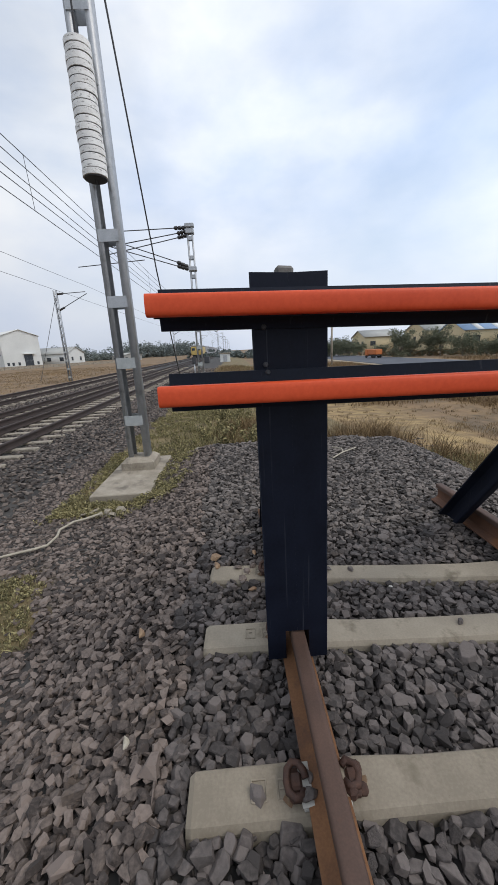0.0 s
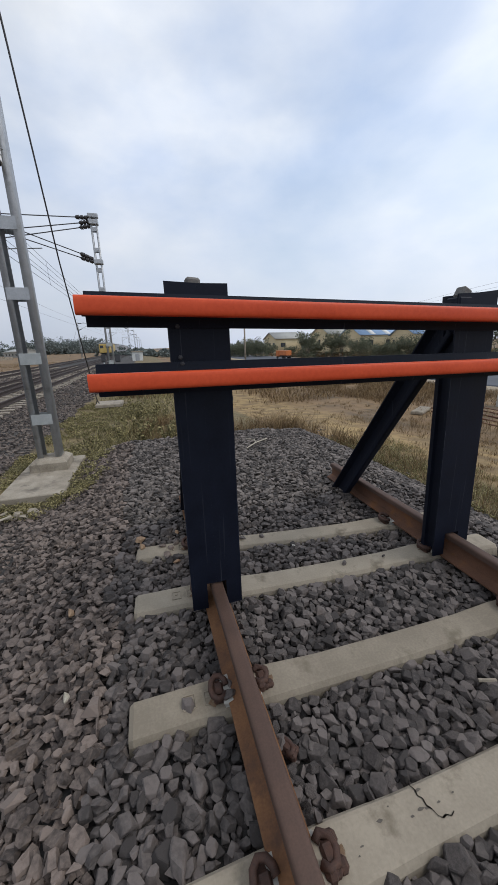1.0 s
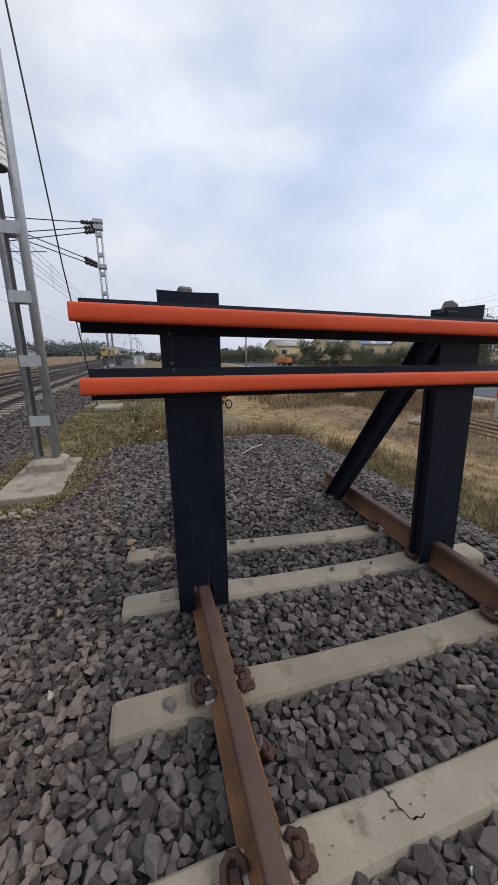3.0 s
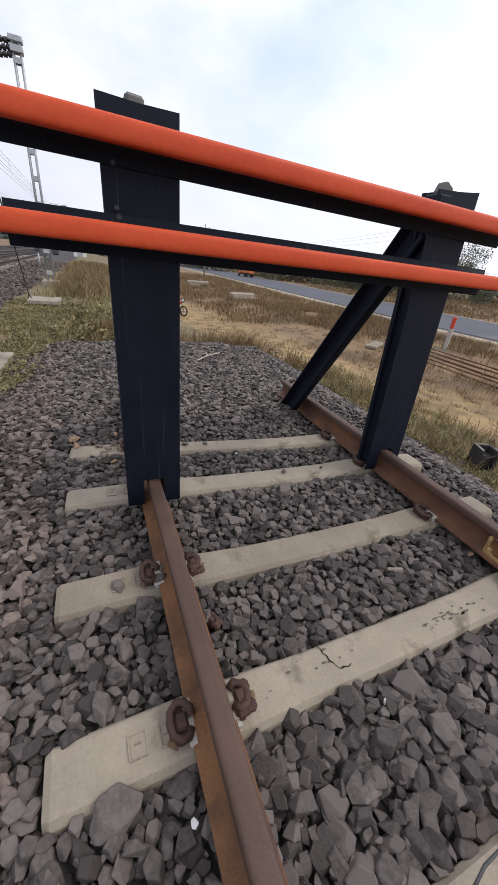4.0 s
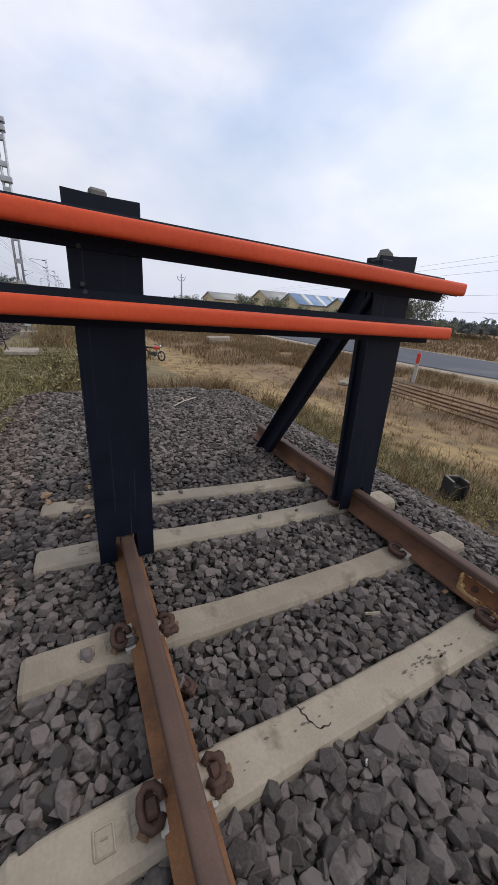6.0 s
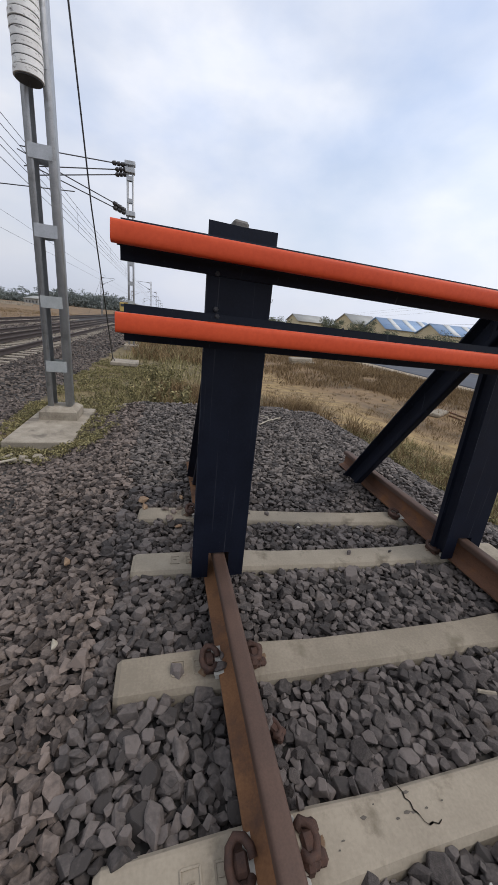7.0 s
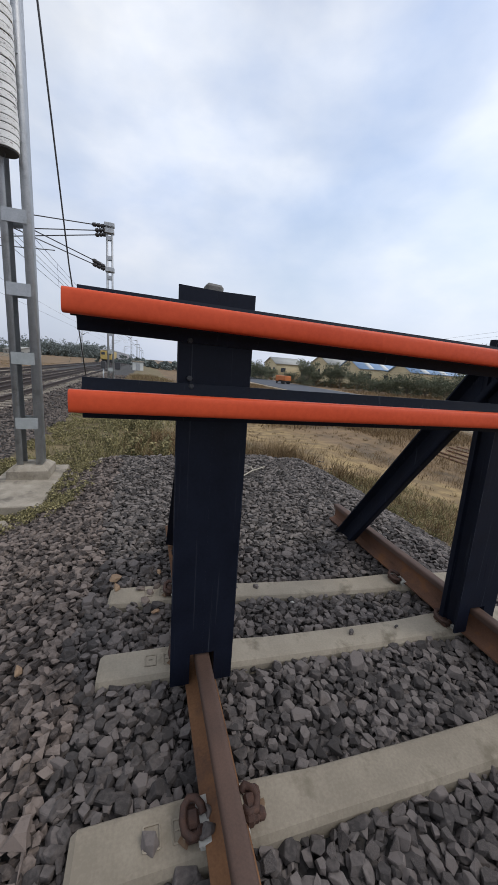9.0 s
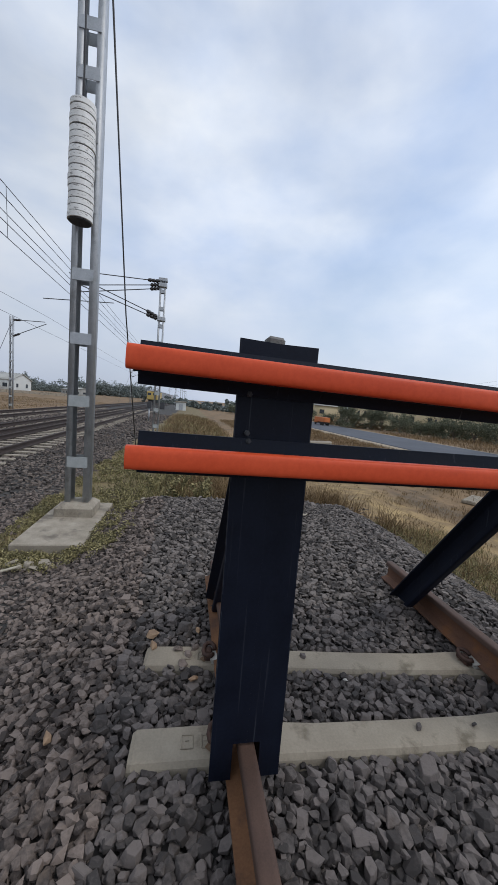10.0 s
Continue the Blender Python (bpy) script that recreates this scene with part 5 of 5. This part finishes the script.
tree_belt("roadside_scrub", [(26, 62), (32, 57), (42, 51), (56, 44), (62, 38)], 0.95, 1.3, 26000, 0.085, "dusty low scrub along the far side of the road", M_GREEN)
tree_belt("roadside_grass", [(24.5, 66), (30, 57), (40, 50), (54, 43), (62, 36)], 0.9, 1.0, 26000, 0.10, "tall brown grass along the far side of the road", M_STRAW)
# Grey-green of these belts is leaf colour with haze mixed in.
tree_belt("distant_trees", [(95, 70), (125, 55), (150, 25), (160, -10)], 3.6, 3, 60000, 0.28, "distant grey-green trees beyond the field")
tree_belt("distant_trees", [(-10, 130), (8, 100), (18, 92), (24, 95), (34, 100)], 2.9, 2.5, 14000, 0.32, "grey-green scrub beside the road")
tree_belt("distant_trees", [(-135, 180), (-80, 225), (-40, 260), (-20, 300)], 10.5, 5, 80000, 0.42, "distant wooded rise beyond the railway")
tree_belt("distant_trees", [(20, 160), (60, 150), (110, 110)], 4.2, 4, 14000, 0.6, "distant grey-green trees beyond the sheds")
for x, y, h in ((92, 56, 3.7), (101, 47, 3.3)):
    t = thing("palm_tree", "distant palm with a drooping crown", "tree", "palms", (x, y, FIELD))
    part("trunk", tube(bmesh.new(), [(0, 0, 0), (0.3, 0, h * 0.6), (0.2, 0, h)], 0.2, 6, 0.14), M_BARK, t)
    bm = bmesh.new()
    for k in range(13):
        a = k * 0.4833 + R.uniform(-0.15, 0.15)
        e = R.uniform(-0.2, 0.9)
        p = [Vector((0.2 + r * math.cos(a), r * math.sin(a), h + r * e - 0.32 * r * r)) for r in (0.0, 0.6, 1.2, 1.9)]
        for q0, q1, w0, w1 in zip(p, p[1:], (0.08, 0.34, 0.26), (0.34, 0.26, 0.03)):
            side = Vector((-math.sin(a), math.cos(a), 0))
            bm.faces.new([bm.verts.new(v) for v in (q0 - side * w0, q1 - side * w1, q1 + side * w1, q0 + side * w0)])
    part("crown", bm, M_GREEN_HAZED, t)


def blades(name, x, y, height, width, lean, material, label, category="grass"):
    """Grass as bent blades of two quads each."""
    n = len(x)
    z = ground_z(x, y) - 0.01
    h = height * rng.uniform(0.45, 1.25, n)
    a = rng.uniform(0, 2 * np.pi, n)
    b = rng.uniform(0, 2 * np.pi, n)
    out = h * rng.uniform(0.1, lean, n)
    base = np.stack([x, y, z], -1)
    wv = np.stack([np.cos(b), np.sin(b), np.zeros(n)], -1) * (width * rng.uniform(0.6, 1.4, n))[:, None]
    lv = np.stack([np.cos(a) * out, np.sin(a) * out, np.zeros(n)], -1)
    up = np.zeros((n, 3))
    up[:, 2] = h
    mid = base + lv * 0.35 + up * 0.6
    tip = base + lv + up
    v = np.stack([base - wv, base + wv, mid + wv * 0.8, mid - wv * 0.8, tip + wv * 0.15, tip - wv * 0.15], 1).reshape(-1, 3)
    o = (np.arange(n) * 6)[:, None]
    f = np.concatenate([o + np.array([[0, 1, 2, 3]]), o + np.array([[3, 2, 4, 5]])])
    return tagged(arrays(name, v, f, material), label, category, kind="stuff")


def tufts(x0, x1, y0, y1, clumps, per, spread_, test=None):
    cx, cy = rng.uniform(x0, x1, clumps), rng.uniform(y0, y1, clumps)
    x = (cx[:, None] + rng.normal(0, spread_, (clumps, per))).ravel()
    y = (cy[:, None] + rng.normal(0, spread_, (clumps, per))).ravel()
    if test is not None:
        k = test(x, y)
        x, y = x[k], y[k]
    return x, y


def off_road(x, y):
    mid = 21.0 + np.where(y < 14, 0.055 * np.maximum(14 - y, 0) ** 1.75, 0)
    return (np.abs(x - mid) > 5.6 + np.where(y < 10, 1.5, 0)) & ~on_bed(x, y)


def dry(x, y):
    return off_road(x, y) & (sand_amount(x, y) < 0.35 + 0.3 * rng.random(len(x))) & (waves(x, y, 0.7, 2.0) > -0.55) & ~((x > 8.9) & (x < 12.2) & (y < 10.8) & (rng.random(len(x)) < 0.85))


x, y = tufts(3.2, 9.5, -2, 9, 1300, 14, 0.10, lambda a, b: dry(a, b) & (rng.random(len(a)) < 0.85))
blades("dry_grass", x, y, 0.18, 0.0028, 1.1, M_STRAW, "sparse dry brown grass on the sandy field")
x, y = tufts(3.0, 10.0, -1, 16, 520, 12, 0.05, lambda a, b: ~on_bed(a, b))
blades("dry_grass", x, y, 0.09, 0.005, 1.3, M_STRAW, "short dry tufts scattered over the sand")
x, y = tufts(8.8, 16.0, -3, 22, 2300, 16, 0.16, dry)
blades("dry_grass", x, y, 0.24, 0.007, 1.0, M_STRAW, "tall dry grass between the spare rails and the road")
x, y = tufts(4.5, 17, 14, 50, 2600, 14, 0.25, dry)
blades("dry_grass", x, y, 0.26, 0.012, 1.0, M_STRAW, "tall dry grass along the road")
x, y = tufts(26.5, 75, -12, 46, 3400, 12, 0.5, off_road)
blades("dry_grass", x, y, 0.34, 0.022, 1.0, M_STRAW, "brown dry grass on the field beyond the road")
x, y = tufts(0.8, 3.1, 6.9, 8.1, 60, 26, 0.10, lambda a, b: ~on_bed(a, b))
blades("dry_grass", x, y, 0.42, 0.004, 1.0, M_STRAW, "tall dry seed grass behind the ballast mound")
x, y = tufts(1.9, 3.5, 5.6, 7.6, 46, 16, 0.09, lambda a, b: ~on_bed(a, b))
blades("dry_grass", x, y, 0.44, 0.005, 1.1, M_STRAW, "tall feathery seed grass beside the ballast mound")
x, y = tufts(2.9, 4.3, 0.5, 6.5, 60, 12, 0.07, lambda a, b: ~on_bed(a, b))
blades("dry_grass", x, y, 0.30, 0.004, 1.1, M_STRAW, "tall dry stalks among the weeds at the ballast's foot")
x, y = tufts(-0.6, 1.2, 7.2, 9.5, 110, 26, 0.16, lambda a, b: ~on_bed(a, b))
blades("dry_grass", x, y, 0.30, 0.005, 1.0, M_STRAW, "brown dry grass behind the ballast mound")
x, y = tufts(3.05, 4.9, -0.5, 6.2, 560, 18, 0.08, lambda a, b: ~on_bed(a, b))
blades("green_weeds", x, y, 0.120, 0.0036, 1.1, M_WEED, "green and yellow weeds at the ballast's foot", "weeds")
x, y = tufts(-3.0, 0.4, 6.3, 16, 150, 22, 0.10, weed_patch)
blades("green_weeds", x, y, 0.065, 0.006, 1.0, M_WEED, "low green and straw weeds between the tracks", "weeds")
x, y = tufts(-1.9, 1.8, 9.8, 30, 150, 26, 0.22, lambda a, b: (weed_patch(a, b) | (a > 0)) & ~((a < -0.9) & (b < 14.2)))
blades("green_weeds", x, y, 0.24, 0.009, 0.9, M_WEED, "taller weeds beside the anchor block", "weeds")
x, y = tufts(-1.5, 0.3, 6.9, 9.4, 45, 18, 0.10, lambda a, b: ~on_bed(a, b))
blades("green_weeds", x, y, 0.26, 0.007, 1.0, M_WEED, "leafy yellow-green weeds behind the ballast mound", "weeds")
x, y = tufts(SLAB[0] - 0.4, SLAB[1] + 0.45, SLAB[2] - 0.45, SLAB[3] + 0.5, 300, 20, 0.06, lambda a, b: weed_patch(a, b) & ~((a > SLAB[0]) & (a < SLAB[1]) & (b > SLAB[2]) & (b < SLAB[3])))
blades("green_weeds", x, y, 0.060, 0.005, 1.4, M_WEED, "low weeds round the footing slab", "weeds")
x, y = tufts(-3.3, -1.6, 1.6, 3.5, 200, 20, 0.07, weed_patch)
blades("green_weeds", x, y, 0.05, 0.006, 1.4, M_WEED, "low yellow weeds on the ballast", "weeds")
x, y = tufts(-40, main_x(30) - 10.2, 18, 75, 1500, 14, 0.6, lambda a, b: a < main_x(b) - 9.6)
blades("dry_grass", x, y, 0.12, 0.016, 1.3, M_STRAW, "dry grass bank beyond the main line")



def leafy_weeds(name, x, y, leaf, lift, label):
    """Low creeping weeds: small tilted leaves close over the ground."""
    cen = np.stack([x, y, ground_z(x, y) + lift * rng.uniform(0.2, 1.0, len(x))], -1)
    v, f = leaf_cloud(cen, rng.uniform(0.02, 0.06, len(x)), len(x) * 14, leaf, 0.5)
    return tagged(arrays(name, v, f, M_WEED), label, "weeds", kind="stuff")


def off_slab(a, b):
    return ~((a > SLAB[0] - 0.02) & (a < SLAB[1] + 0.02) & (b > SLAB[2] - 0.02) & (b < SLAB[3] + 0.02))


x, y = tufts(-2.75, -0.9, 4.45, 7.6, 260, 8, 0.11, lambda a, b: weed_patch(a, b) & off_slab(a, b))
leafy_weeds("creeping_weeds", x, y, 0.013, 0.05, "low yellow-green leafy weeds round the footing slab")
x, y = tufts(-2.75, -1.1, 4.40, 4.92, 70, 8, 0.07, lambda a, b: off_slab(a, b) & (waves(a, b, 3.1) > -0.5))
leafy_weeds("creeping_weeds", x, y, 0.013, 0.07, "yellow-green weeds creeping over the ballast before the slab")
x, y = tufts(-1.5, -1.05, 4.6, 7.0, 60, 8, 0.07, lambda a, b: off_slab(a, b) & (waves(a, b, 3.1) > -0.4))
leafy_weeds("creeping_weeds", x, y, 0.013, 0.07, "yellow-green weeds creeping along the slab's side")
x, y = tufts(-1.4, 2.6, 15, 42, 520, 22, 0.30)
blades("dry_grass", x, y, 0.42, 0.014, 0.9, M_STRAW, "brown scrub grass behind the anchor block")
x, y = tufts(-1.4, 2.2, 15, 42, 160, 22, 0.25)
blades("green_weeds", x, y, 0.40, 0.014, 0.9, M_WEED, "olive scrub weeds behind the anchor block", "weeds")
x, y = tufts(-2.7, 0.2, 6.8, 14.0, 520, 8, 0.13, lambda a, b: weed_patch(a, b) & (waves(a, b, 1.4, 1.0) > -0.35))
leafy_weeds("creeping_weeds", x, y, 0.018, 0.07, "patchy low weeds between mound and main line")
x, y = tufts(-3.2, -2.1, 1.8, 3.3, 80, 8, 0.08, weed_patch)
leafy_weeds("creeping_weeds", x, y, 0.012, 0.04, "low yellow leafy weeds on the ballast")
x, y = tufts(3.0, 4.2, -0.3, 6.0, 150, 8, 0.09, lambda a, b: ~on_bed(a, b))
leafy_weeds("creeping_weeds", x, y, 0.014, 0.08, "green leafy weeds at the ballast's foot")

# tall leafy weeds behind the mound
stems, leaves = bmesh.new(), []
for k in range(34):
    wx, wy = R.uniform(-0.95, 0.3), R.uniform(6.9, 11.0)
    wz, h = float(ground_z(wx, wy)), R.uniform(0.25, 0.60)
    bend = (R.uniform(-0.2, 0.2), R.uniform(-0.2, 0.2))
    tube(stems, [(wx + bend[0] * f * f * h * 2, wy + bend[1] * f * f * h * 2, wz - 0.02 + h * f) for f in (0, 0.4, 0.75, 1.0)], 0.006, 4, 0.002)
    leaves += [(wx + bend[0] * f * f * h * 2, wy + bend[1] * f * f * h * 2, wz + h * f) for f in np.linspace(0.2, 1.0, 7)]
tagged(part("weed_stems", stems, M_WEED), "thin stems of tall weeds behind the ballast mound", "weeds", kind="stuff")
v, f = leaf_cloud(np.array(leaves), rng.uniform(0.04, 0.10, len(leaves)), len(leaves) * 16, 0.030, 0.7)
tagged(arrays("weed_leaves", v, f, M_WEED), "yellow-green leaves of tall weeds behind the ballast mound", "weeds", kind="stuff")

# litter by the footing
bm = tube(bmesh.new(), [(-2.05, 4.42, -0.38), (-2.22, 4.33, -0.40), (-2.34, 4.24, -0.39), (-2.44, 4.08, -0.405), (-2.39, 3.92, -0.40), (-2.42, 3.74, -0.41), (-2.52, 3.66, -0.40), (-2.68, 3.63, -0.415), (-2.84, 3.54, -0.405), (-2.80, 3.32, -0.41), (-2.74, 3.06, -0.42), (-2.78, 2.86, -0.415), (-2.84, 2.66, -0.42), (-3.0, 2.35, -0.42)], 0.015, 7)
tagged(part("cloth_strip", bm, M_ROPE), "twisted pale cloth strip lying on the ballast", "cloth strip")
for k, (x, y, s) in enumerate(((-2.02, 4.55, 0.20), (-2.2, 4.62, 0.16), (-2.12, 4.50, 0.13), (-1.94, 4.47, 0.10), (-2.26, 4.55, 0.10), (-2.08, 4.68, 0.12), (-1.86, 4.60, 0.17), (-2.32, 4.5, 0.12), (-1.35, 5.85, 0.14), (-0.98, 6.5, 0.13))):
    lone_stone(x, y, float(ground_z(x, y)) + 0.03, s, k + 1, M_FOOTING, "broken lump of pale concrete", "concrete_lump", "lumps by the footing")


# ---- buildings and vehicles far off ----
def shed(x, y, turn, w, d, eave, ridge, wall_mat, roof_mat, label, windows=4, stripe=None, name="industrial_shed"):
    """Gabled hall: ridge along local y, gable facing local -y."""
    t = thing(name, label, "building", "", (x, y, FIELD - 0.1), turn)
    prof = [(-w / 2, 0), (w / 2, 0), (w / 2, eave), (0, ridge), (-w / 2, eave)]
    part("wall", prism(bmesh.new(), prof, d), wall_mat, t)
    for side in (-1, 1):
        bm = bmesh.new()
        sl = [(side * 0.0, ridge + 0.02), (side * (w / 2 + 0.4), eave - 0.08), (side * (w / 2 + 0.4), eave + 0.06), (0, ridge + 0.18)]
        prism(bm, sl, d + 0.8, Matrix.Translation((0, -0.4, 0)))
        roof = part("roof", bm, roof_mat, t)
        if stripe:
            for q in np.arange(2.5, d - 1, stripe):
                sl2 = [(side * 0.3, ridge + 0.16), (side * (w / 2 + 0.3), eave + 0.09), (side * (w / 2 + 0.3), eave + 0.12), (side * 0.3, ridge + 0.20)]
                part("skylight", prism(bmesh.new(), sl2, 1.3, Matrix.Translation((0, float(q), 0))), M_WSHEET, roof, "pale translucent roof sheet")
    for k in range(windows):
        xx = -w / 2 + w * (k + 0.5) / windows
        win = part("window", box(bmesh.new(), xx - 0.55, xx + 0.55, -0.05, 0.05, eave * 0.42, eave * 0.72, 0.02), M_GLASSD, t)
        part("sill", box(bmesh.new(), xx - 0.65, xx + 0.65, -0.12, 0.0, eave * 0.39, eave * 0.415), wall_mat, win)
    for k in range(int(d // 5)):
        yy = 2.5 + 5 * k
        for side in (-1, 1):
            part("window", box(bmesh.new(), side * w / 2 - 0.05, side * w / 2 + 0.05, yy - 0.8, yy + 0.8, eave * 0.42, eave * 0.72, 0.02), M_GLASSD, t)
    return t


for az, dist, turn, w, d, eave, ridge, wall, roof, label, windows, stripe in (
        (19.7, 112, -84, 8, 9, 4.2, 6.0, M_YWALL, M_ROOFG, "pale yellow gabled shed behind roadside trees", 3, None),
        (27.4, 108, -86, 10, 8.5, 4.9, 7.3, M_YWALL, M_ROOFG, "yellow gabled hall behind roadside trees", 3, None),
        (31.9, 99, -98, 13, 13, 4.2, 6.7, M_YWALL, M_ROOFB, "long hall with a blue sheet roof and pale skylights", 3, 4.0),
        (39.2, 90, -104, 12, 13, 3.9, 6.0, M_YWALL, M_ROOFB, "low hall with a blue sheet roof", 3, 4.0),
        (-29.2, 140, 50, 11.5, 34, 10.4, 12.4, M_WSHEET, M_WSHEET, "tall white sheet-metal hall beyond the railway", 0, None),
        (-22.7, 150, 80, 10.5, 15, 4.4, 6.6, M_WSHEET, M_ROOFG, "low grey-roofed hall beyond the railway", 2, None)):
    hall = shed(*at(az, dist), radians(turn), w, d, eave, ridge, wall, roof, label, windows, stripe)
    if not windows:
        gate = part("door", box(bmesh.new(), 0.4, 3.0, -0.06, 0.05, 0.1, 4.6, 0.02), M_GLASSD, hall, "dark open doorway")
        part("canopy", box(bmesh.new(), 0.2, 3.6, -1.2, 0.0, 4.7, 4.9, 0.02), wall, gate)
        for k in (-4.6, -3.2, -1.4, 4.4):
            part("window", box(bmesh.new(), k - 0.35, k + 0.35, -0.05, 0.05, 1.2, 2.2, 0.02), M_GLASSD, hall)
x, y = at(-15, 165)
shed(x, y, radians(30), 8, 22, 2.6, 3.6, M_ROOFG, M_ROOFG, "low pale shed beyond the railway", 3)
fence = thing("boundary_wall", "long pale boundary wall beyond the railway", "wall", at=(0, 0, FIELD))
x0, y0 = at(-33, 105)
x1, y1 = at(-17, 120)
for k in range(24):
    f0, f1 = k / 24, (k + 0.96) / 24
    m = Matrix.Translation((x0 + (x1 - x0) * f0, y0 + (y1 - y0) * f0, 0)) @ Matrix.Rotation(math.atan2(y1 - y0, x1 - x0), 4, "Z")
    part("panel", box(bmesh.new(), 0, math.hypot(x1 - x0, y1 - y0) * (f1 - f0), -0.1, 0.1, 0, 1.25, 0.0, m), M_FOOTING, fence)

cabin = thing("relay_hut", "small white trackside hut", "hut", at=(*at(-0.9, 66), -0.75))
part("wall", box(bmesh.new(), -0.9, 0.9, -0.9, 0.9, 0, 1.75, 0.03), M_WSHEET, cabin)
part("roof", box(bmesh.new(), -1.05, 1.05, -1.05, 1.05, 1.752, 1.92, 0.03), M_FOOTING, cabin)
part("door", box(bmesh.new(), -0.35, 0.35, -0.93, -0.88, 0.1, 1.5, 0.01), M_GALV, cabin)
box1 = thing("signal_box", "grey trackside equipment cabinet near the mast", "cabinet", at=(*at(-3.8, 60), -0.45))
part("case", box(bmesh.new(), -0.4, 0.4, -0.3, 0.3, 0.2, 1.2, 0.03), M_DARK, box1)
part("leg", box(bmesh.new(), -0.35, 0.35, -0.05, 0.05, 0, 0.2), M_DARK, box1)
for x, y in ((-3.3, 30.0), (-4.0, 42.0)):
    sg = thing("shunt_signal", "small dark trackside signal on a short post", "signal", "signals", (x, y, -0.45))
    part("mast", tube(bmesh.new(), [(0, 0, 0), (0, 0, 1.1)], 0.05, 6), M_GALV, sg)
    part("head", box(bmesh.new(), -0.16, 0.16, -0.12, 0.12, 1.1, 1.65, 0.03), M_DARK, sg)

train = thing("train", "yellow-fronted train standing on the farther track", "train", at=(main_x(118) - 6.2, 118, -0.3), turn=MAIN_TURN)
for k in range(6):
    y = 22.4 * k
    car = part("coach", box(bmesh.new(), -1.6, 1.6, y, y + 21.6, 0.9, 3.5, 0.12), M_TRAINY if k == 0 else M_TRAING, train, "yellow driving coach" if k == 0 else "grey coach")
    part("roof", box(bmesh.new(), -1.5, 1.5, y + 0.1, y + 21.5, 3.45, 4.0, 0.25), M_TRAING, car)
    part("bogie", box(bmesh.new(), -1.2, 1.2, y + 1.5, y + 20, 0.1, 0.95, 0.05), M_DARK, car)
    if k == 0:
        for wx in (-0.85, 0.85):
            part("windscreen", box(bmesh.new(), wx - 0.5, wx + 0.5, y - 0.04, y + 0.02, 2.3, 3.1, 0.02), M_GLASSD, car)

# Bearing, distance and scale chosen so the truck fits the camera's view.
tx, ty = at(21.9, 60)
truck = thing("dump_truck", "orange tipper truck on the country road, scaled down to fit the view", "truck", at=(tx, ty, FIELD + 0.15), turn=radians(10))
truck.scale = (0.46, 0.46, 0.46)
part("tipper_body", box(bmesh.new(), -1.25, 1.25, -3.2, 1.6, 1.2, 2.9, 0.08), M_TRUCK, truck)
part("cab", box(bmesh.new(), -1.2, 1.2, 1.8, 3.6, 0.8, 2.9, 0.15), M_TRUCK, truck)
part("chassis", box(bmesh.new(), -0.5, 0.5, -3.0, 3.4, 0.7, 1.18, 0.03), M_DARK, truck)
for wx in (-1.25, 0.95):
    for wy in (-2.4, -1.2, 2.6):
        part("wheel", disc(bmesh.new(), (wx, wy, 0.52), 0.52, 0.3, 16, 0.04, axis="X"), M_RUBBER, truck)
